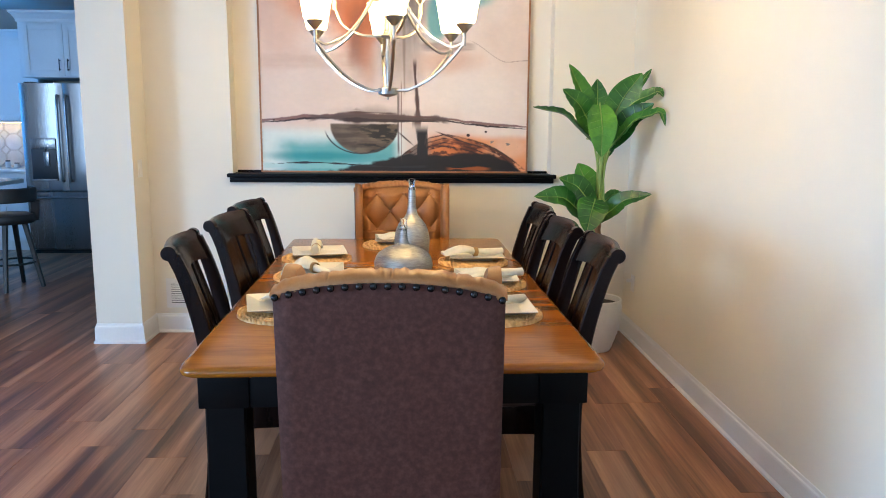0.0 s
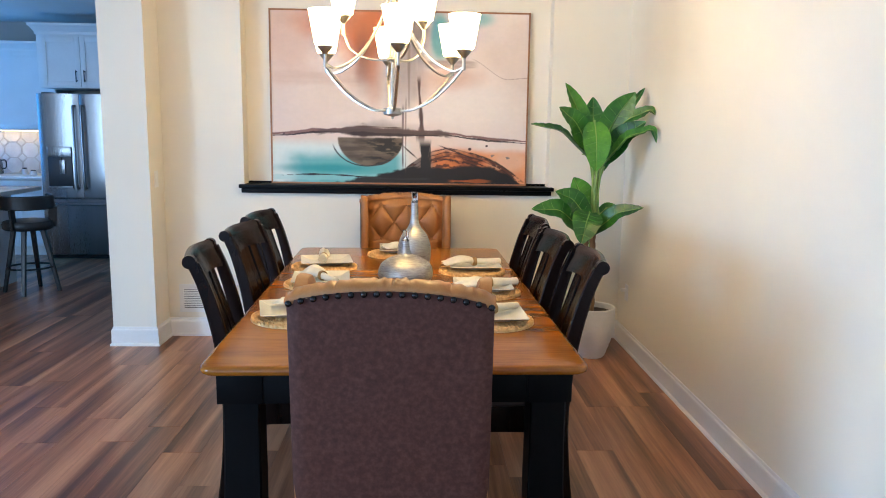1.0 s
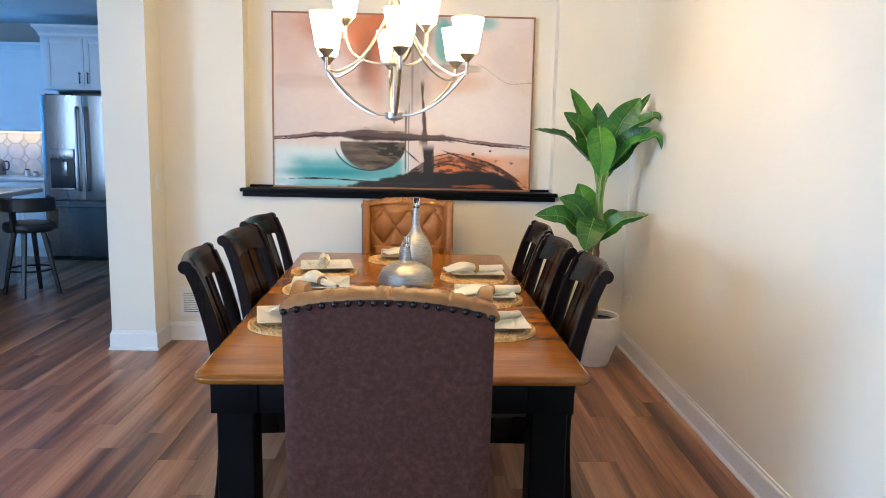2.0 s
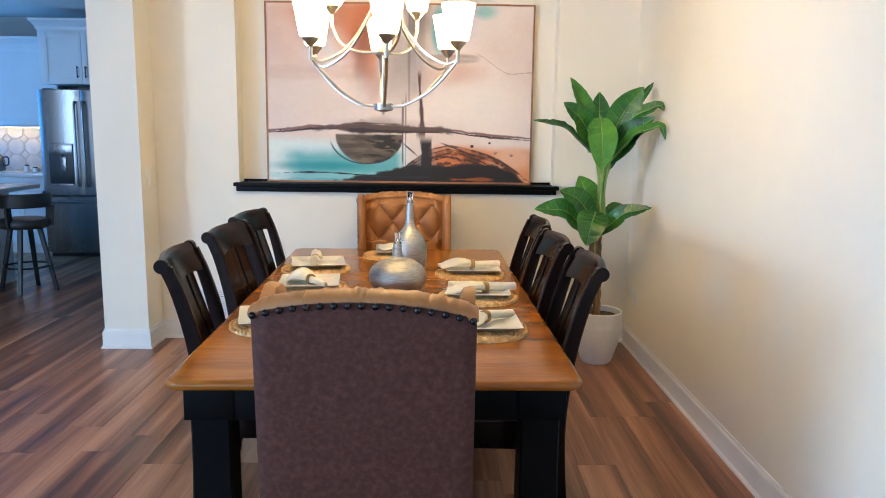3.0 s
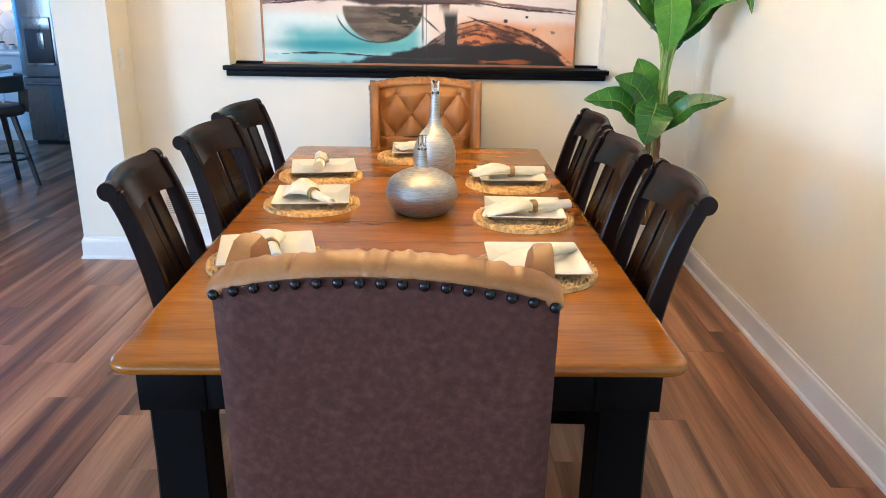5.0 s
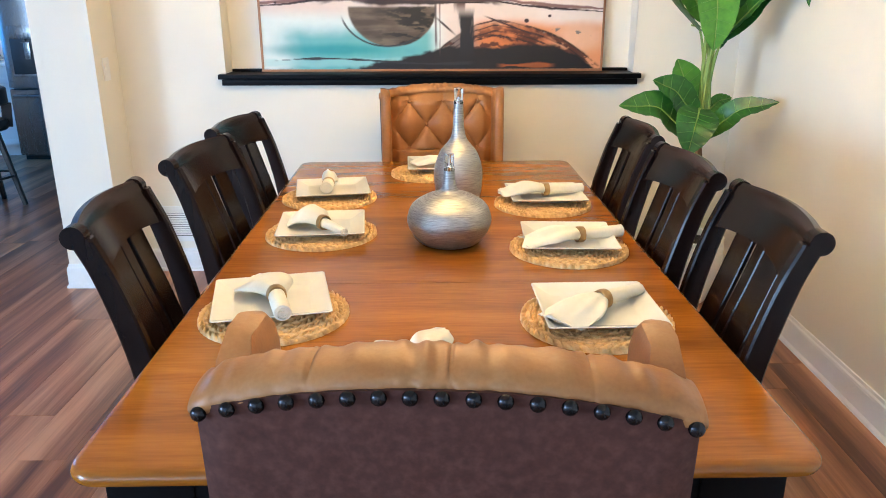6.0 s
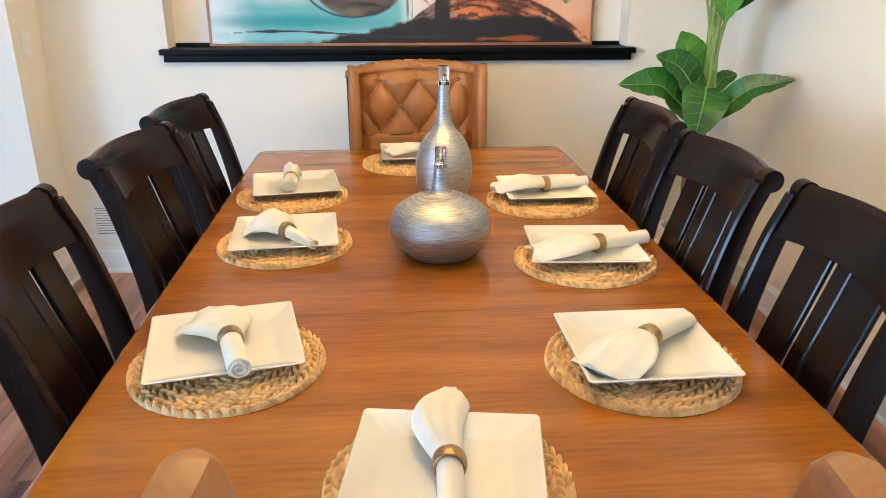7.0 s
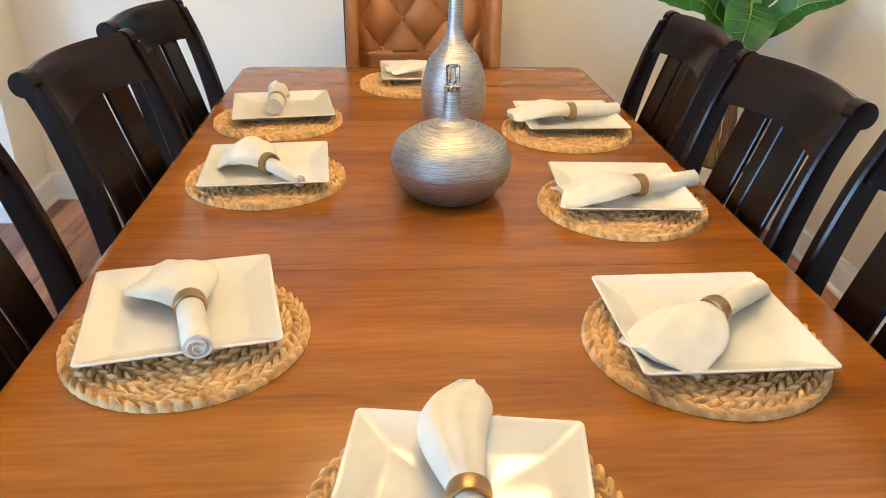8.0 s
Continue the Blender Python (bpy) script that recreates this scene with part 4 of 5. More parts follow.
def napkin(m, fan_len, fan_w, tail_len, tail_r=0.019, tail_end=1.0, fan_tip=0.35, lift=0.0, seed=1, puff=1.0, bend=0.0, rise=0.0, bow=0.0):
    """A linen napkin drawn through a ring: fan towards local +y, rolled tail towards -y, the ring at the origin."""
    th = empty("napkin", m, "white linen napkin rolled through a gold napkin ring", "napkin", "napkins on the plates")
    rng = random.Random(seed)
    ph = [rng.uniform(0, 6.28) for _ in range(6)]
    K = 40
    rings = []
    rr = 0.0185
    # tail: a roll from its end to the ring
    n = 9
    for i in range(n):
        t = i / (n - 1)
        y = -tail_len * (1 - t)
        r = tail_r * (tail_end + (1 - tail_end) * t)
        zc = rr + 0.002 + (r - rr) * (1 - t) - 0.004 * (1 - t) + lift * (1 - t)
        rings.append([(r * math.cos(2 * math.pi * k / K) * (1 + 0.05 * math.sin(3 * 2 * math.pi * k / K + ph[0])), y, zc + r * 0.93 * math.sin(2 * math.pi * k / K)) for k in range(K)])
    # fan: opens wide, curves to one side and settles to the plate
    n = 26
    px_, py_ = 0.0, 0.0
    for i in range(1, n + 1):
        t = i / n
        turn = bend * t
        px_ -= math.sin(turn) * fan_len / n
        py_ += math.cos(turn) * fan_len / n
        open_ = math.sin(math.pi / 2 * min(1.0, t / 0.58))
        half = rr * (1 - open_) + fan_w / 2 * open_
        if t > 0.58:
            q = (t - 0.58) / 0.42
            half *= math.sqrt(max(0.0, 1 - q ** 2.4)) * (1 - fan_tip) + fan_tip
        thick = rr * (1 - open_) + 0.0135 * puff * open_ * (1 - 0.70 * max(0, t - 0.45) / 0.55)
        zc = rr + 0.002 + 0.012 * puff * math.sin(math.pi * min(1, t * 1.1)) - 0.004 * t + rise * t
        ring = []
        for k in range(K):
            a = 2 * math.pi * k / K
            x = half * math.cos(a)
            f = 0.0034 * open_ * math.sin(4 * x / max(half, 0.01) + ph[1] + 2.2 * t) + 0.0022 * open_ * math.sin(9 * x / max(half, 0.01) + ph[2] + 3 * t)
            z = zc + thick * math.sin(a) + f * (1.0 if math.sin(a) > 0 else 0.3) - 0.012 * open_ * (abs(x) / fan_w * 2) ** 2
            lag = 0.010 * math.sin(2.5 * x / max(half, 0.01) + ph[3]) * t
            ring.append((px_ + bow * math.sin(math.pi * t) + math.cos(turn) * x - math.sin(turn) * lag, py_ + math.sin(turn) * x + math.cos(turn) * lag, max(z, 0.002)))
        rings.append(ring)
    bm = bmesh.new()
    loft(bm, rings)
    part("cloth", bm, M_NAPKIN, th, "soft white linen cloth")
    # spiral edge at the end of the roll
    bm = bmesh.new()
    pts = []
    for k in range(34):
        a = k * 0.42
        r = tail_r * tail_end * (0.16 + 0.80 * k / 33)
        zc = rr + 0.002 + (tail_r * tail_end - rr) - 0.004 + lift
        pts.append((r * math.cos(a), -tail_len - 0.001, zc + r * 0.93 * math.sin(a)))
    sweep(bm, pts, rect(0.0022, 0.006), up=(0, 1, 0))
    part("rolled_edge", bm, M_NAPKIN, th)
    bm = bmesh.new()
    k = 40
    sec = []
    for r, y in ((rr + 0.0006, -0.0105), (rr + 0.0030, -0.0125), (rr + 0.0058, -0.0110), (rr + 0.0070, -0.004), (rr + 0.0070, 0.004), (rr + 0.0058, 0.0110), (rr + 0.0030, 0.0125), (rr + 0.0006, 0.0105)):
        sec.append([(r * math.cos(2 * math.pi * i / k), y, rr + 0.002 + r * math.sin(2 * math.pi * i / k)) for i in range(k)])
    loft(bm, sec + [sec[0]], cap=False)
    part("napkin_ring", bm, M_RINGW, th, "satin gold napkin ring with a dark rim")
    return th


coils, plate_me = braid_coils(), plate_mesh()
bm = bmesh.new()
lathe(bm, [(0.05, 0.0004), (0.172, 0.0004), (0.174, 0.004), (0.05, 0.005)], 48)
bmesh.ops.recalc_face_normals(bm, faces=bm.faces)
mat_back = bpy.data.meshes.new("backing")
bm.to_mesh(mat_back)
bm.free()
mat_back.materials.append(M_MAT)
# mat x, y; plate x, y, turn; napkin x, y, turn; fan length and width, tail length, radius and end, fan tip, puff, bend
SETTINGS = [
    ((-0.425, 0.640), (-0.438, 0.675, 13), (-0.420, 0.652, 19), 0.155, 0.140, 0.120, 0.021, 1.0, 0.88, 1.2, 0.62),
    ((0.366, 0.602), (0.369, 0.616, 2), (0.381, 0.616, 127), 0.165, 0.132, 0.140, 0.019, 0.85, 0.96, 0.7, 0.12),
    ((-0.414, 1.318), (-0.413, 1.327, 5.8), (-0.402, 1.290, 42), 0.140, 0.135, 0.120, 0.018, 0.75, 0.80, 1.9, 0.5),
    ((0.385, 1.152), (0.387, 1.182, -1.8), (0.417, 1.150, 108), 0.185, 0.130, 0.145, 0.018, 1.15, 0.85, 1.2, -0.25),
    ((-0.456, 1.790), (-0.450, 1.840, 9.9), (-0.467, 1.847, 3), 0.090, 0.062, 0.085, 0.024, 1.0, 0.92, 1.9, 0),
    ((0.370, 1.690), (0.385, 1.742, 2), (0.385, 1.735, 103), 0.175, 0.110, 0.150, 0.018, 1.1, 0.80, 1.5, -0.3),
    ((-0.026, 0.252), (-0.031, 0.251, -7), (-0.026, 0.243, -2), 0.205, 0.086, 0.12, 0.019, 1.0, 0.08, 1.4, -0.16),
    ((-0.060, 2.235), (-0.030, 2.300, 183), (0.00, 2.29, 100), 0.15, 0.100, 0.12, 0.018, 1.0, 0.7, 1.0, 0),
]
for i, (mp_, pl, nk, fl, fw, tl, tr, te, ft, pf, bd) in enumerate(SETTINGS):
    th = empty("placemat", pose(mp_[0], mp_[1], TZ, 0, 0, 47 * i), "round braided water hyacinth placemat on the table", "placemat", "placemats on the table")
    for me in coils + [mat_back]:
        ob = new(me.name.split(".")[0], me)
        ob.parent = th
    ob = new("plate", plate_me)
    ob.matrix_world = pose(pl[0], pl[1], TZ + MAT_H + 0.0008, 0, 0, pl[2])
    tagged(ob, "square cream glazed plate resting on a braided placemat", "plate", "plates on the table")
    napkin(pose(nk[0], nk[1], TZ + MAT_H + 0.0165, 0, 0, nk[2]), fl, fw, tl, tr, te, ft, seed=i + 5, puff=pf, bend=bd, bow=-0.020 if i == 6 else 0.0)

# ---- bottles ----


def bottle(name, at, profile, collar_z, stop_h, stop_w, label):
    th = empty(name, pose(at[0], at[1], TZ, 0, 0, 20), label, "vase", "silver bottles on the table")
    bm = bmesh.new()
    lathe(bm, [(p.x, p.z) for p in curve_pts([(r, 0, z) for r, z in profile], 7)], 72)
    part("body", bm, M_SILVER, th, "ridged silver body")
    r = profile[-1][0]
    bm = bmesh.new()
    lathe(bm, [(r * 0.8, collar_z - 0.001), (r + 0.001, collar_z), (r + 0.0015, collar_z + 0.010), (r * 0.9, collar_z + 0.012), (0.006, collar_z + 0.013), (0.006, collar_z + stop_h * 0.45), (0.001, collar_z + stop_h * 0.46)], 32)
    part("collar", bm, M_CHROME, th, "polished chrome collar")
    bm = bmesh.new()
    lathe(bm, [(0.0065, collar_z + 0.0135), (stop_w, collar_z + 0.0135), (stop_w + 0.001, collar_z + stop_h - 0.001), (stop_w, collar_z + stop_h), (0.0005, collar_z + stop_h),], 32)
    part("stopper", bm, M_GLASS, th, "clear acrylic stopper")
    return th


bottle("squat_bottle", (0.012, 1.232), [(0.020, 0.0), (0.082, 0.001), (0.113, 0.026), (0.132, 0.062), (0.133, 0.092), (0.117, 0.128), (0.074, 0.156), (0.033, 0.170), (0.021, 0.196), (0.0165, 0.236)], 0.237, 0.052, 0.0145,
       "squat ridged silver bottle with a clear stopper")
bottle("tall_bottle", (0.050, 1.76), [(0.015, 0.0), (0.068, 0.001), (0.086, 0.030), (0.093, 0.090), (0.090, 0.140), (0.070, 0.195), (0.036, 0.238), (0.023, 0.275), (0.0195, 0.33), (0.0175, 0.374)], 0.375, 0.058, 0.0165,
       "tall ridged silver bottle with a clear stopper")

# ---- plant ----


def banana_plant():
    px, py = 1.268, 2.60
    pot = empty("planter", pose(px, py, 0), "white ribbed ceramic planter standing on the floor", "planter")
    bm = bmesh.new()
    prof = [(0.05, 0.0), (0.088, 0.0), (0.098, 0.012)]
    for k in range(22):
        t = k / 21
        r = 0.101 + 0.060 * math.sin(math.pi / 2 * min(1, t * 1.2)) - 0.005 * max(0, t - 0.72) / 0.28
        prof.append((r + 0.0016 * math.sin(k * 2.1), 0.02 + 0.31 * t))
    prof += [(0.157, 0.345), (0.152, 0.351), (0.145, 0.346), (0.142, 0.30), (0.02, 0.30)]
    lathe(bm, prof, 56)
    part("pot", bm, M_POT, pot)
    bm = bmesh.new()
    lathe(bm, [(0.141, 0.302), (0.140, 0.312), (0.08, 0.320), (0.002, 0.322)], 32)
    part("soil", bm, M_SOIL, pot, "dark mossy soil")
    th = empty("banana_plant", pose(px, py, 0.322), "artificial banana plant with broad green leaves in a white planter", "plant")
    inv = Matrix.Translation((-px, -py, -0.322))
    rng = random.Random(8)
    trunks = [([(px - 0.01, py, 0.30), (px - 0.012, py, 0.55), (px - 0.022, py - 0.01, 0.80), (px - 0.020, py - 0.01, 1.0)], 0.023),
              ([(px - 0.05, py + 0.02, 0.30), (px - 0.055, py + 0.02, 0.50), (px - 0.06, py + 0.01, 0.72), (px - 0.058, py, 0.86)], 0.017)]
    for pts, r0 in trunks:
        line = [inv @ p for p in curve_pts(pts, 14)]
        bm = bmesh.new()
        sweep(bm, line, lambda t, r0=r0: [(a * (1 + 0.10 * math.sin(t * 60 + a * 200)), b * (1 + 0.10 * math.sin(t * 47))) for a, b in circle(r0 * (1.15 - 0.25 * t), 14)], up=(0, 1, 0))
        part("trunk", bm, M_TRUNK, th, "brown fibrous trunk")

    def leaf(root, joint, tip, width, face=(0, -1, 0.35), cup=0.35, bend=0.0, pet=0.0068, hook=None):
        """A stalk from root to joint and a blade from joint to tip, cupped about its midrib; hook: where a bent tip ends."""
        root, joint, tip, face = Vector(root), Vector(joint), Vector(tip), Vector(face).normalized()
        root += Vector((rng.uniform(-0.026, 0.026), rng.uniform(-0.022, 0.022), rng.uniform(-0.16, 0.0)))
        mid = (joint + tip) / 2 + face * bend
        mid.z += 0.14 * math.hypot(tip.x - joint.x, tip.y - joint.y)    # blades arch and droop at the tip
        spine = curve_pts([joint, joint.lerp(mid, 0.55) + face * bend * 0.2, mid, mid.lerp(tip, 0.55) + face * bend * 0.1, tip] + ([Vector(hook)] if hook else []), 5)
        n = len(spine)
        bm = bmesh.new()
        rows = []
        C = 12
        for i, p in enumerate(spine):
            t = i / (n - 1)
            d = (spine[min(i + 1, n - 1)] - spine[max(i - 1, 0)]).normalized()
            side = d.cross(face).normalized()
            nrm = side.cross(d).normalized()
            w = width / 2 * (math.sin(math.pi * min(1, (t * 0.93 + 0.07)) ** 0.80) ** 0.78 if t < 1 else 0.02)
            row = []
            for k in range(-C // 2, C // 2 + 1):
                s = k / (C / 2)
                rip = 0.0035 * math.sin(i * 2.4 + abs(s) * 2.2) * abs(s)
                row.append(bm.verts.new(inv @ (p + side * s * w * (1 - 0.06 * cup) + nrm * (cup * w * abs(s) ** 1.5 - 0.003 * (abs(s) < 0.05) + rip))))
            rows.append(row)
        for a, b in zip(rows, rows[1:]):
            for k in range(C):
                bm.faces.new((a[k], a[k + 1], b[k + 1], b[k]))
        ex = bmesh.ops.extrude_face_region(bm, geom=bm.faces[:])
        for v in ex["geom"]:
            if isinstance(v, bmesh.types.BMVert):
                v.co -= face * 0.0014
        lf = part("leaf", bm, M_LEAF, th)
        bm = bmesh.new()
        sweep(bm, [inv @ (p + face * 0.0012) for p in spine], lambda t: circle(0.0042 * (1 - 0.75 * t), 6), up=face)
        part("midrib", bm, M_STEM, lf, "pale green midrib")
        for i in range(3, n - 3, 3):
            t = i / (n - 1)
            d = (spine[i + 1] - spine[i - 1]).normalized()
            side = d.cross(face).normalized()
            nrm = side.cross(d).normalized()
            w = width / 2 * math.sin(math.pi * (t * 0.93 + 0.07) ** 0.80) ** 0.78
            bm = bmesh.new()
            for s in (-1, 1):
                pts = []
                for k in range(6):
                    f = k / 5 * 0.86
                    pts.append(inv @ (spine[i] + side * s * w * f + d * w * 0.35 * f + nrm * (cup * w * f ** 1.5 + 0.0022)))
                sweep(bm, pts, lambda t: circle(0.0016 * (1 - 0.6 * t), 5), up=face)
            part("vein", bm, M_VEIN, lf)
        bm = bmesh.new()
        mid = root.lerp(joint, 0.55) + Vector(((joint.x - root.x) * -0.25, (joint.y - root.y) * -0.25, 0.02))
        sweep(bm, [inv @ p for p in curve_pts([root, mid, joint, joint.lerp(tip, 0.12)], 6)], lambda t: circle(pet * (1.25 - 0.7 * t), 8), up=(0.1, 1, 0))
        part("leaf_stalk", bm, M_STEM, th, "pale green leaf stalk")

    c = (px - 0.016, py - 0.01, 1.00)
    leaf(c, (1.190, 2.43, 1.590), (1.197, 2.37, 1.280), 0.185, (0, -1, 0.25), 0.18, 0.035)
    leaf(c, (1.205, 2.56, 1.47), (1.008, 2.50, 1.838), 0.125, (0.5, -1, 0.1), 0.45, -0.02)
    leaf(c, (1.200, 2.56, 1.42), (0.958, 2.42, 1.684), 0.150, (-0.1, -1, 0.45), 0.30, 0.0)
    leaf(c, (1.190, 2.56, 1.36), (0.775, 2.38, 1.577), 0.105, (0.15, -0.45, 1), 0.40, 0.0)
    leaf(c, (1.250, 2.66, 1.42), (1.243, 2.74, 1.765), 0.165, (0, -1, 0.2), 0.2, -0.02)
    leaf(c, (1.265, 2.52, 1.46), (1.450, 2.46, 1.785), 0.185, (-0.15, -1, 0.10), 0.22, 0.0)
    leaf(c, (1.360, 2.66, 1.48), (1.535, 2.62, 1.790), 0.060, (-0.6, -1, 0), 0.5, 0.0, hook=(1.552, 2.60, 1.822))
    leaf(c, (1.290, 2.54, 1.47), (1.530, 2.38, 1.672), 0.105, (-0.25, -0.8, 0.7), 0.35, 0.0, hook=(1.553, 2.35, 1.640))
    leaf(c, (1.270, 2.54, 1.33), (1.495, 2.34, 1.600), 0.150, (-0.15, -1, 0.45), 0.25, 0.0)
    leaf(c, (1.285, 2.52, 1.33), (1.515, 2.27, 1.548), 0.095, (-0.2, -0.7, 0.9), 0.35, 0.02, hook=(1.540, 2.25, 1.468))
    leaf(c, (1.300, 2.60, 1.28), (1.335, 2.56, 1.385), 0.040, (0, -1, 0.2), 0.3, 0.0)
    d = (px - 0.040, py, 0.86)
    leaf(d, (1.205, 2.60, 0.985), (1.100, 2.57, 1.232), 0.180, (0.1, -1, 0.15), 0.2, 0.0)
    leaf(d, (1.205, 2.54, 0.960), (0.958, 2.44, 1.147), 0.150, (0.1, -1, 0.45), 0.28, 0.0)
    leaf(d, (1.190, 2.54, 0.865), (0.800, 2.40, 1.035), 0.165, (-0.05, -0.9, 0.7), 0.30, 0.02)
    leaf(d, (1.195, 2.47, 1.010), (1.120, 2.35, 0.815), 0.195, (-0.15, -1, 0.5), 0.22, 0.04)
    leaf(d, (1.220, 2.50, 0.870), (1.508, 2.34, 1.058), 0.120, (-0.15, -0.85, 0.75), 0.32, 0.0)
    leaf(d, (1.285, 2.66, 0.96), (1.435, 2.72, 1.032), 0.075, (0, -1, 0.4), 0.3, 0.0)


banana_plant()

# ---- wall fittings ----


def vent():
    x0, x1, z0, z1, y = -1.68, -1.255, 0.178, 0.388, YB
    th = empty("air_vent", pose(x0, y, z0), "white louvred return air vent on the wall", "vent")
    w, h = x1 - x0, z1 - z0
    b = 0.032
    for lo, hi in (((0, 0), (w, b)), ((0, h - b), (w, h)), ((0, b), (b, h - b)), ((w - b, b), (w, h - b))):
        part("frame_bar", boxed((lo[0], -0.010, lo[1]), (hi[0], -0.0005, hi[1]), 0.0025), M_TRIM, th)
    # no duct is cut: a flat dark sheet gives the shade behind the louvres
    part("backing", boxed((b, -0.0022, b), (w - b, -0.0004, h - b)), M_DARK, th, "dark sheet standing in for the duct's shade")
    n = 11
    for i in range(n):
        z = b + (h - 2 * b) * (i + 0.5) / n
        bm = bmesh.new()
        box(bm, (b, -0.008, -0.0045), (w - b, -0.006, 0.0055), 0, m=Matrix.Translation((0, 0.0, z)) @ pose(0, 0, 0, -28, 0, 0))
        part("louvre", bm, M_TRIM, th, smooth=False)
    for sx in (0.016, w - 0.016):
        bm = bmesh.new()
        lathe(bm, [(0.004, 0.0), (0.004, 0.0015), (0.001, 0.0022)], 12)
        bmesh.ops.transform(bm, matrix=Matrix.Translation((sx, -0.010, h / 2)) @ pose(0, 0, 0, 90, 0, 0), verts=bm.verts)
        part("screw", bm, M_TRIM, th)


vent()


def outlet():
    th = empty("wall_outlet", pose(XR, 2.83, 0.395), "white wall outlet with a plug in it", "outlet")
    part("cover_plate", boxed((-0.006, -0.036, -0.058), (-0.0005, 0.036, 0.058), 0.002), M_PLASTIC, th)
    for z in (-0.02, 0.02):
        part("socket", boxed((-0.0085, -0.017, z - 0.014), (-0.0062, 0.017, z + 0.014), 0.001), M_PLASTIC, th)
    part("plug", boxed((-0.045, -0.013, 0.010), (-0.0087, 0.013, 0.032), 0.004), M_PLASTIC, th, "white plug")


outlet()


def light_switch():
    th = empty("light_switch", pose(-1.76, 2.90, 1.165), "white rocker light switch on the pier return", "switch")
    part("cover_plate", boxed((0.0005, -0.036, -0.058), (0.006, 0.036, 0.058), 0.002), M_PLASTIC, th)
    part("rocker", boxed((0.0062, -0.016, -0.033), (0.0095, 0.016, 0.033), 0.0015), M_PLASTIC, th)


light_switch()

# ---- windows behind the camera and in the kitchen ----


def window(name, m, w, h, label):
    """Local x across, z up, the wall's thickness along y."""
    th = empty(name, m, label, "window", kind="structure")
    f = 0.06
    for lo, hi in (((0, 0), (w, f)), ((0, h - f), (w, h)), ((0, f), (f, h - f)), ((w - f, f), (w, h - f)), ((w / 2 - 0.025, f), (w / 2 + 0.025, h - f))):
        part("window_frame", boxed((lo[0], 0.04, lo[1]), (hi[0], 0.09, hi[1]), 0.003), M_TRIM, th)
    for a, b in ((f, w / 2 - 0.025), (w / 2 + 0.025, w - f)):
        p = part("pane", boxed((a, 0.062, f), (b, 0.068, h - f)), M_GLASS, th, smooth=False)
        p.visible_shadow = False
    part("window_sill", boxed((-0.04, -0.05, -0.025), (w + 0.04, 0.15, -0.001), 0.004), M_TRIM, th)


window("window_1", pose(XL, WY0, WZ0, 0, 0, 90), WY1 - WY0, WZ1 - WZ0, "wide white framed window in the open room beside the dining room")
window("window_3", pose(-4.7, YF - 0.15, 0.3), 3.8, 1.9, "tall white framed window behind the dining room")
window("window_2", pose(XL, 4.2, 0.95, 0, 0, 90), 2.2, 1.3, "white framed kitchen window")

# ---- kitchen ----
FX0, FX1, FY = -4.22, -3.29, 6.28


def fridge():
    th = empty("refrigerator", pose(FX0, FY, 0), "stainless steel french door refrigerator with water dispenser", "refrigerator")
    w = FX1 - FX0
    part("case", boxed((0.01, 0.06, 0.04), (w - 0.01, 0.78, 1.87), 0.006), textured("grey_case", (0.16, 0.17, 0.18), (0.2, 0.21, 0.22), 0.4, metal=0.3), th, "grey refrigerator case")
    part("toe_kick", boxed((0.02, 0.05, 0.0), (w - 0.02, 0.10, 0.038)), M_DARK, th)
    dr = part("freezer_drawer", boxed((0, 0, 0.05), (w, 0.058, 0.695), 0.010, 3), M_STEEL, th)
    bm = bmesh.new()
    sweep(bm, [(0.05, -0.045, 0.635), (w - 0.05, -0.045, 0.635)], circle(0.013, 14), up=(0, 0, 1))
    for x in (0.09, w - 0.09):
        box(bm, (x - 0.012, -0.04, 0.627), (x + 0.012, 0.002, 0.643))
    part("drawer_handle", bm, M_STEEL, dr, "steel bar handle")
    for i, (a, b) in enumerate(((0, w / 2 - 0.002), (w / 2 + 0.002, w))):
        bm = bmesh.new()
        rings = []
        for k in range(13):
            t = k / 12
            x = a + (b - a) * t
            y = -0.012 * math.sin(math.pi * t) + (0.008 if k in (0, 12) else 0)
            rings.append([(x, y, 0.712), (x, y, 1.875), (x, 0.056, 1.875), (x, 0.056, 0.712)])
        loft(bm, rings)
        door = part("door", bm, M_STEEL, th, "curved stainless door")
        hx = w / 2 + (-0.045 if i == 0 else 0.045)
        bm = bmesh.new()
        sweep(bm, curve_pts([(hx, -0.012, 0.82), (hx, -0.055, 0.86), (hx, -0.062, 1.28), (hx, -0.055, 1.70), (hx, -0.012, 1.74)], 5), circle(0.014, 12), up=(1, 0, 0))
        part("door_handle", bm, M_STEEL, door, "bowed steel handle")
    dp = part("water_dispenser", boxed((0.09, -0.020, 0.82), (0.36, 0.0, 1.28), 0.006), M_DARK, th, "black water dispenser recess")
    part("control_panel", boxed((0.09, -0.030, 1.17), (0.36, -0.0205, 1.285), 0.004), M_STEEL, dp, "steel control panel")
    part("drip_tray", boxed((0.09, -0.040, 0.815), (0.36, -0.0205, 0.84), 0.003), M_STEEL, dp)
    part("paddle", boxed((0.225, -0.034, 0.98), (0.285, -0.0205, 1.14), 0.004), M_STEEL, dp)
    part("nozzle", boxed((0.20, -0.040, 1.135), (0.25, -0.0205, 1.168), 0.004), M_DARK, dp)
    for x in (0.1, w - 0.1):
        part("hinge_cap", boxed((x - 0.05, 0.02, 1.8715), (x + 0.05, 0.12, 1.89), 0.004), M_DARK, th)


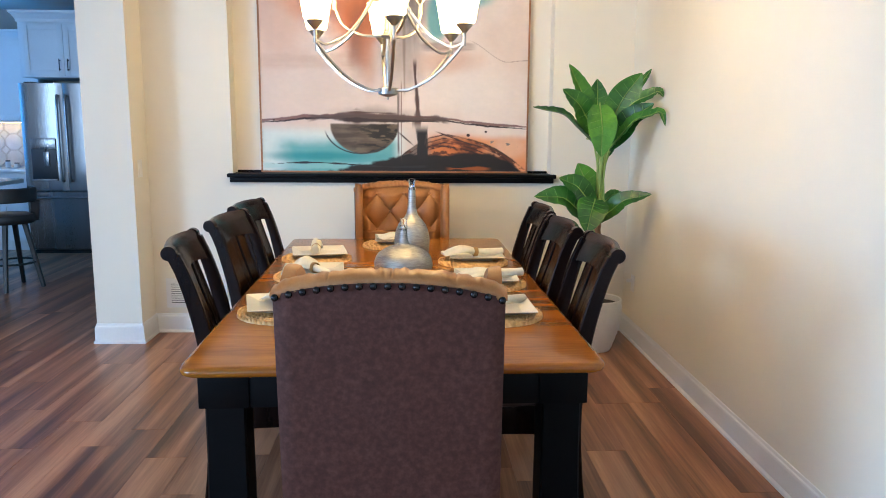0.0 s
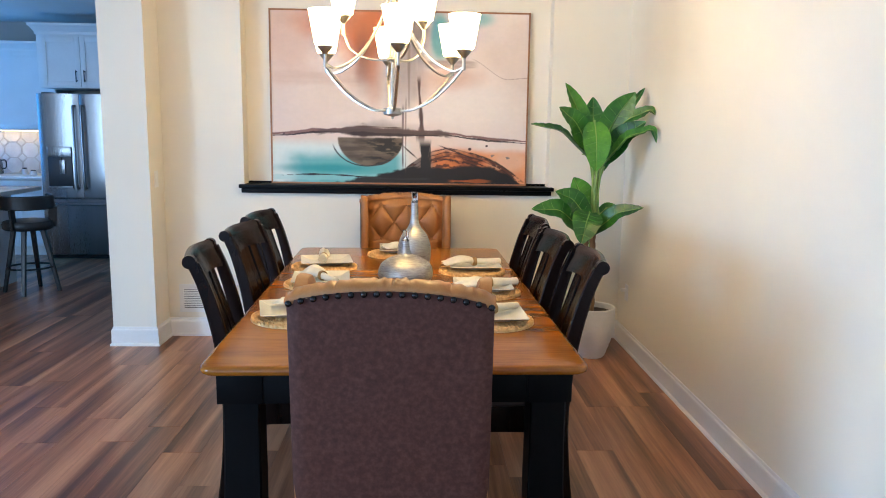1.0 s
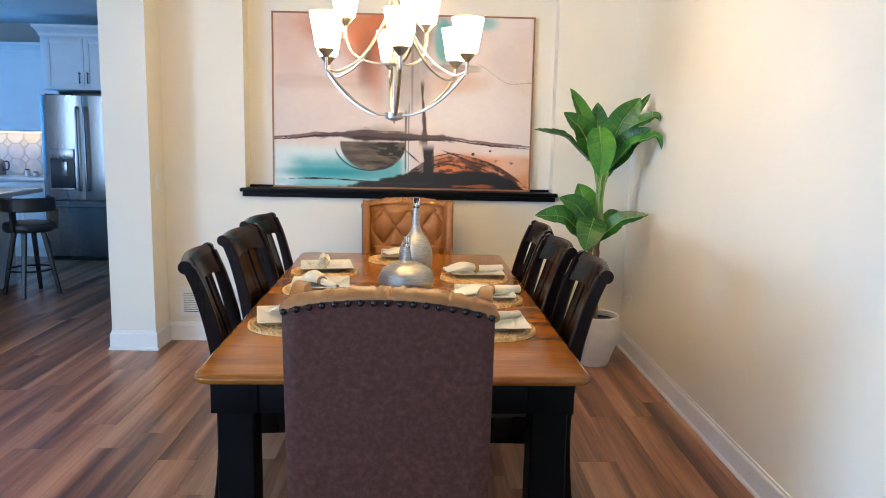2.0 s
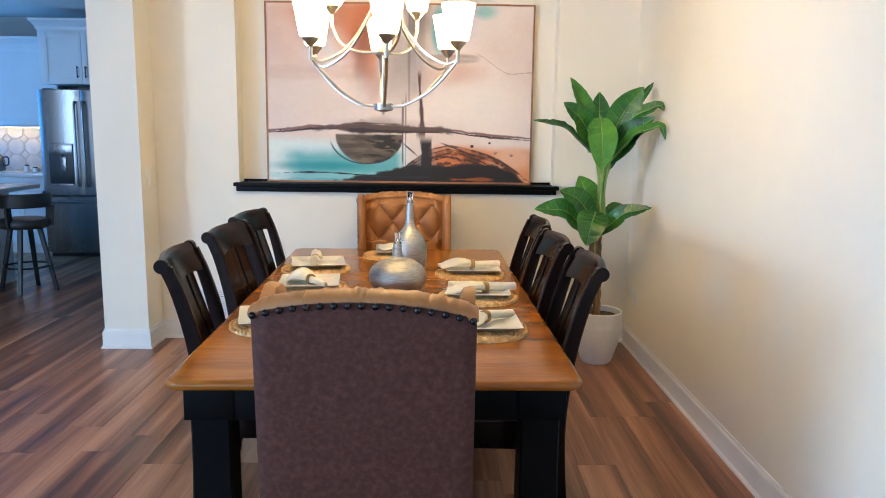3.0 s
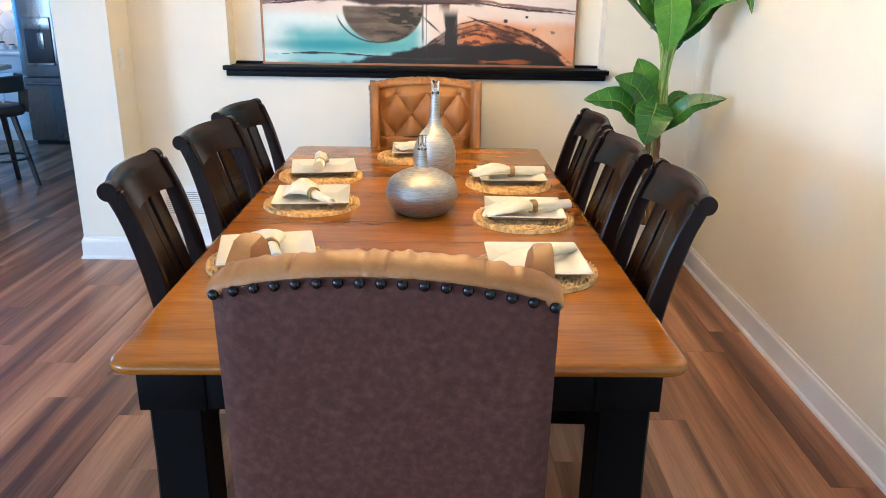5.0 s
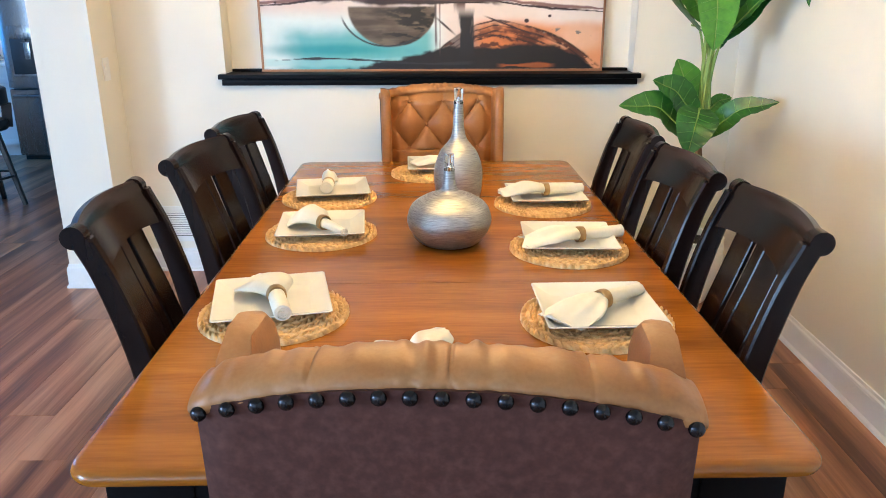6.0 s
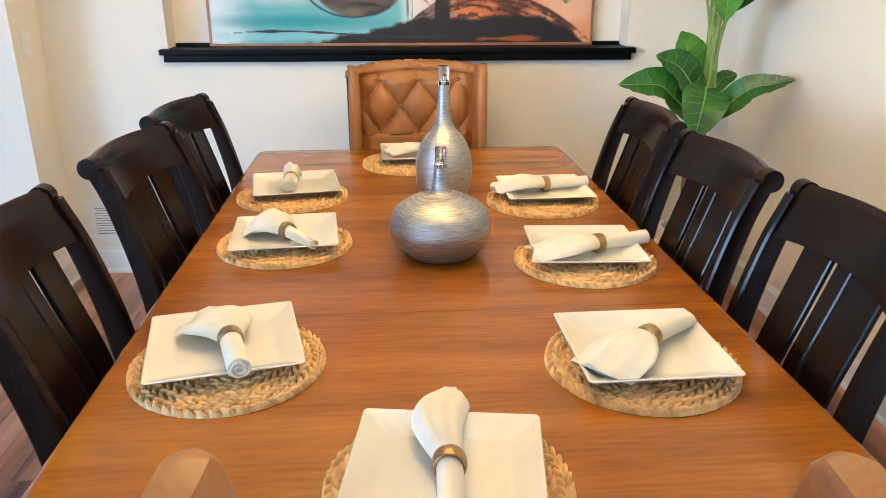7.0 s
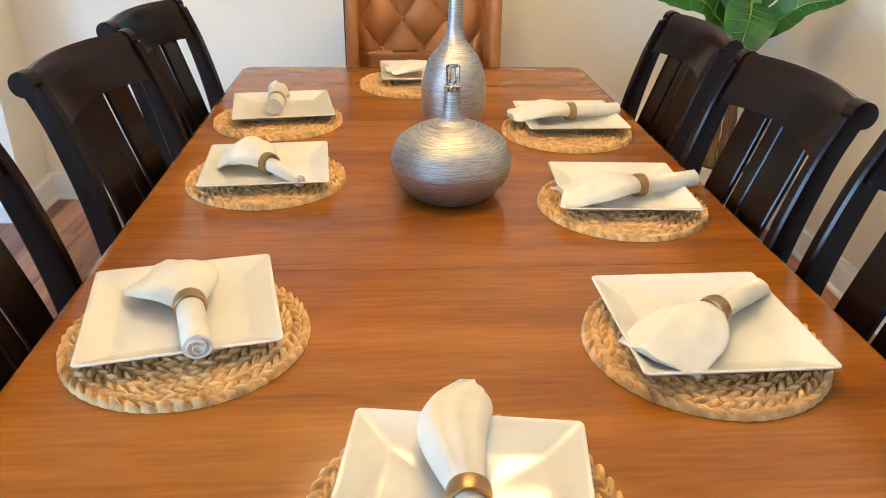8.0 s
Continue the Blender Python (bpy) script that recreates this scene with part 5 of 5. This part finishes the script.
fridge()


def shaker_door(parent, x0, x1, z0, z1, y, handle_x=None, handle_z=None, name="door"):
    """A framed door with a sunk panel; its face at y looks towards -y."""
    s = 0.058
    d = part(name, boxed((x0 + s - 0.004, y + 0.008, z0 + s - 0.004), (x1 - s + 0.004, y + 0.018, z1 - s + 0.004)), M_CAB, parent, smooth=False)
    for lo, hi in (((x0, z0), (x0 + s, z1)), ((x1 - s, z0), (x1, z1)), ((x0 + s, z0), (x1 - s, z0 + s)), ((x0 + s, z1 - s), (x1 - s, z1))):
        part("door_rail", boxed((lo[0], y, lo[1]), (hi[0], y + 0.02, hi[1]), 0.0015), M_CAB, d)
    if handle_x is not None:
        bm = bmesh.new()
        hz = handle_z
        sweep(bm, [(handle_x, y - 0.028, hz - 0.065), (handle_x, y - 0.028, hz + 0.065)], circle(0.006, 8), up=(1, 0, 0))
        for q in (-0.05, 0.05):
            box(bm, (handle_x - 0.005, y - 0.026, hz + q - 0.005), (handle_x + 0.005, y + 0.001, hz + q + 0.005))
        part("handle", bm, M_DARK, d, "dark bar handle")


def crown(parent, x0, x1, y, z, left_return):
    """Cornice along the cabinet head, with a mitred return at its left end."""
    prof = [(0.0, 0.0), (0.012, 0.0), (0.016, 0.03), (0.045, 0.075), (0.062, 0.09), (0.066, 0.115), (0.0, 0.115)]
    bm = bmesh.new()
    rings = [[(x1, y - a, z + b) for a, b in prof]]
    rings.append([(x0 - a if left_return else x0, y - a, z + b) for a, b in prof])
    if left_return:
        rings.append([(x0 - a, y + 0.35, z + b) for a, b in prof])
    loft(bm, rings)
    part("cornice", bm, M_CAB, parent, "white crown moulding", smooth=False)


# deep cabinet over the refrigerator
cab = empty("fridge_cabinet", pose(0, 0, 0), "white shaker cabinet above the refrigerator", "cabinet")
fy = 6.33
part("carcass", boxed((FX0 + 0.01, fy + 0.021, 1.94), (FX1 + 0.06, YK - 0.003, 2.53), 0.002), M_CAB, cab)
mid = (FX0 + FX1) / 2 + 0.025
shaker_door(cab, FX0 + 0.06, mid - 0.002, 1.955, 2.50, fy, mid - 0.045, 2.07)
shaker_door(cab, mid + 0.002, FX1 + 0.05, 1.955, 2.50, fy, mid + 0.045, 2.07)
crown(cab, FX0 + 0.01, FX1 + 0.06, fy + 0.02, 2.525, True)
# wall cabinets beside it
uy = 6.76
for k, (x0, x1) in enumerate(((-5.02, -4.225), (-5.84, -5.04), (-6.66, -5.86))):
    cab = empty("wall_cabinet", pose(0, 0, 0), "white shaker wall cabinet over the worktop", "cabinet", "wall cabinets")
    part("carcass", boxed((x0, uy + 0.021, 1.47), (x1, YK - 0.003, 2.38), 0.002), M_CAB, cab)
    m_ = (x0 + x1) / 2
    shaker_door(cab, x0 + 0.004, x1 - 0.004 if k == 0 else m_ - 0.002, 1.475, 2.375, uy, x0 + 0.04, 1.60)
    if k:
        shaker_door(cab, m_ + 0.002, x1 - 0.004, 1.475, 2.375, uy, m_ + 0.04, 1.60)
    crown(cab, x0, x1, uy + 0.02, 2.372, False)
by = 6.47
for k, (x0, x1) in enumerate(((-5.02, -4.225), (-5.84, -5.04), (-6.66, -5.86))):
    cab = empty("base_cabinet", pose(0, 0, 0), "white shaker base cabinet under the worktop", "cabinet", "base cabinets")
    part("carcass", boxed((x0, by + 0.021, 0.10), (x1, YK - 0.003, 0.895), 0.002), M_CAB, cab)
    part("toe_kick", boxed((x0, by + 0.07, 0.0), (x1, YK - 0.003, 0.099)), M_CAB, cab)
    m_ = (x0 + x1) / 2
    shaker_door(cab, x0 + 0.004, m_ - 0.002, 0.115, 0.72, by, m_ - 0.04, 0.62)
    shaker_door(cab, m_ + 0.002, x1 - 0.004, 0.115, 0.72, by, m_ + 0.04, 0.62)
    shaker_door(cab, x0 + 0.004, x1 - 0.004, 0.728, 0.885, by, None, None, "drawer")
wt = tagged(part("worktop", boxed((-6.70, by - 0.03, 0.8965), (-4.222, YK - 0.003, 0.935), 0.004), M_QUARTZ, None), "pale polished quartz worktop on white base cabinets", "worktop")

# backsplash: pale octagons with taupe bands between
bs = empty("backsplash", pose(0, 0, 0), "pale patterned tile backsplash behind the worktop", "backsplash", kind="structure")
part("grout", boxed((-6.68, YK - 0.012, 0.936), (-4.23, YK - 0.0025, 1.469)), M_TILE2, bs, "taupe bands between the tiles", smooth=False)


def tile_mesh(r, k, turn, name):
    bm = bmesh.new()
    loft(bm, [[(q * math.cos(2 * math.pi * (i + turn) / k), y, q * math.sin(2 * math.pi * (i + turn) / k)) for i in range(k)] for q, y in ((r, 0.0), (r, -0.004), (r - 0.004, -0.0065))])
    bmesh.ops.recalc_face_normals(bm, faces=bm.faces)
    me = bpy.data.meshes.new(name)
    bm.to_mesh(me)
    bm.free()
    me.materials.append(M_TILE)
    return me


big_t, small_t = tile_mesh(0.098, 8, 0.5, "tile"), tile_mesh(0.045, 4, 0.0, "tile")
step = 0.205
for i in range(12):
    for j in range(3):
        for me, ox, oz in ((big_t, 0, 0), (small_t, step / 2, step / 2)):
            x, z = -4.32 - step * i + ox, 1.03 + step * j * 0.92 + oz * 0.92
            if -6.6 < x < -4.30 and 0.99 < z < 1.42:
                ob = new("tile", me)
                ob.parent = bs
                ob.location = (x, YK - 0.0125, z)

uc = empty("under_cabinet_light", pose(-4.86, 6.98, 1.4695), "slim warm lit strip under the wall cabinet", "lamp")
part("housing", boxed((-0.35, -0.022, -0.016), (0.35, 0.022, -0.0005), 0.003), M_PLASTIC, uc)
part("diffuser", boxed((-0.34, -0.018, -0.020), (0.34, 0.018, -0.0165), 0.001), glowing("lit_strip", WARM, 14.0), uc, "warm lit diffuser")

# small things on the worktop
kt = empty("kettle", pose(-5.05, 6.85, 0.935), "small stainless steel kettle on the worktop", "kettle")
bm = bmesh.new()
lathe(bm, [(0.03, 0), (0.085, 0.0), (0.092, 0.02), (0.088, 0.12), (0.075, 0.17), (0.05, 0.195), (0.012, 0.20), (0.012, 0.22), (0.002, 0.225)], 32)
part("body", bm, M_STEEL, kt)
bm = bmesh.new()
sweep(bm, curve_pts([(0.085, 0, 0.06), (0.135, 0, 0.08), (0.135, 0, 0.16), (0.078, 0, 0.165)], 5), circle(0.008, 8), up=(0, 1, 0))
part("handle", bm, M_DARK, kt, "dark curved handle")
for x, hgt, r in ((-4.66, 0.075, 0.03), (-4.56, 0.05, 0.034)):
    jar = empty("jar", pose(x, 6.78, 0.935), "small glass jar with a dark lid on the worktop", "jar", "jars on the worktop")
    bm = bmesh.new()
    lathe(bm, [(r * 0.6, 0), (r, 0.001), (r, hgt * 0.8), (r * 0.8, hgt * 0.9), (r * 0.3, hgt * 0.905)], 24)
    part("jar_body", bm, M_QUARTZ, jar)
    bm = bmesh.new()
    lathe(bm, [(r * 0.82, hgt * 0.906), (r * 0.84, hgt * 1.1), (r * 0.2, hgt * 1.12)], 24)
    part("lid", bm, M_DARK, jar, "dark lid")
sg = empty("counter_sign", pose(-4.32, 6.62, 0.935, 0, 0, 8), "small dark cut-out sign standing on the worktop", "sign")
part("sign_base", boxed((-0.05, -0.012, 0), (0.05, 0.012, 0.012), 0.002), M_DARK, sg)
for i in range(3):
    part("sign_bar", boxed((-0.042 + 0.031 * i, -0.006, 0.0125), (-0.020 + 0.031 * i, 0.006, 0.062), 0.003), M_DARK, sg)

# island and stool
isl = empty("kitchen_island", pose(0, 0, 0), "white kitchen island with a pale quartz top", "island")
part("island_base", boxed((-4.75, 3.55, 0.0), (-3.88, 4.98, 0.895), 0.003), M_CAB, isl)
for a, b in ((3.60, 4.24), (4.28, 4.93)):
    part("island_panel", boxed((-3.879, a, 0.12), (-3.868, b, 0.84), 0.003), M_CAB, isl)
part("island_top", boxed((-4.85, 3.45, 0.8955), (-3.62, 5.06, 0.935), 0.004), M_QUARTZ, isl, "pale quartz top")


def bar_stool(m):
    th = empty("bar_stool", m, "black wooden bar stool with a curved low back", "stool")
    bm = bmesh.new()
    lathe(bm, [(0.05, 0.585), (0.195, 0.585), (0.208, 0.60), (0.210, 0.635), (0.198, 0.662), (0.15, 0.672), (0.01, 0.674)], 40)
    part("seat", bm, M_STOOL, th, "round padded dark seat")
    for i in range(4):
        a = radians(45 + 90 * i)
        bm = bmesh.new()
        sweep(bm, [(0.12 * math.cos(a), 0.12 * math.sin(a), 0.584), (0.235 * math.cos(a), 0.235 * math.sin(a), 0.0)], lambda t: rect(0.040 - 0.008 * t, 0.040 - 0.008 * t, 0.005), up=(math.cos(a), math.sin(a), 0.2))
        part("leg", bm, M_STOOL, th)
    bm = bmesh.new()
    sweep(bm, [(0.192 * math.cos(2 * math.pi * i / 40), 0.192 * math.sin(2 * math.pi * i / 40), 0.235) for i in range(41)], circle(0.009, 8))
    part("foot_ring", bm, M_STOOL, th)
    bm = bmesh.new()
    sweep(bm, [(0.215 * math.cos(radians(a)), 0.215 * math.sin(radians(a)), 0.835) for a in range(-100, 101, 8)], rect(0.030, 0.125, 0.010))
    part("backrest", bm, M_STOOL, th, "curved padded back rail")
    for a in (-62, 62):
        bm = bmesh.new()
        q = radians(a)
        sweep(bm, [(0.198 * math.cos(q), 0.198 * math.sin(q), 0.60), (0.213 * math.cos(q), 0.213 * math.sin(q), 0.78)], rect(0.022, 0.07, 0.004), up=(math.cos(q), math.sin(q), 0))
        part("back_post", bm, M_STOOL, th)


bar_stool(pose(-3.50, 4.52, 0, 0, 0, -35))

# ---- floor planks ----
PW, PL = 0.18, 1.22


def plank_mesh(l):
    bm = bmesh.new()
    w, g, b = PW / 2, 0.0004, 0.0009
    loft(bm, [[(-w + g + i, -l / 2 + g + i, z), (w - g - i, -l / 2 + g + i, z), (w - g - i, l / 2 - g - i, z), (-w + g + i, l / 2 - g - i, z)] for i, z in ((0, -0.0055), (0, -b * 0.6), (b, 0.0))])
    bmesh.ops.recalc_face_normals(bm, faces=bm.faces)
    me = bpy.data.meshes.new("plank")
    bm.to_mesh(me)
    bm.free()
    me.materials.append(M_FLOOR)
    return me


plank = plank_mesh(PL)
rng = random.Random(12)
rest_v, rest_f = [], []
count = 0
row = 0
x = XR - PW / 2
while x > XL - PW:
    y = YF - rng.uniform(0, PL)
    while y < YK + PL:
        if y + PL / 2 < YF + 0.05 or y - PL / 2 > YK - 0.05 or x < XL:
            y += PL
            continue
        if -4.3 < x and -1.2 < y < 5.4 and count < 298:
            ob = new("plank", plank)
            ob.parent = floor
            ob.location = (x, y, 0)
            count += 1
        else:
            base = len(rest_v)
            for v in plank.vertices:
                rest_v.append((v.co.x + x, min(max(v.co.y + y, YF), YK), v.co.z))    # cut at the walls
            rest_f += [tuple(base + k for k in p.vertices) for p in plank.polygons]
        y += PL
    x -= PW
far = new("far_planks", mesh_from("far_planks", rest_v, rest_f, M_FLOOR, smooth=False))
far.parent = floor
tagged(far, "dark walnut planks away from the table", "", "", "stuff")
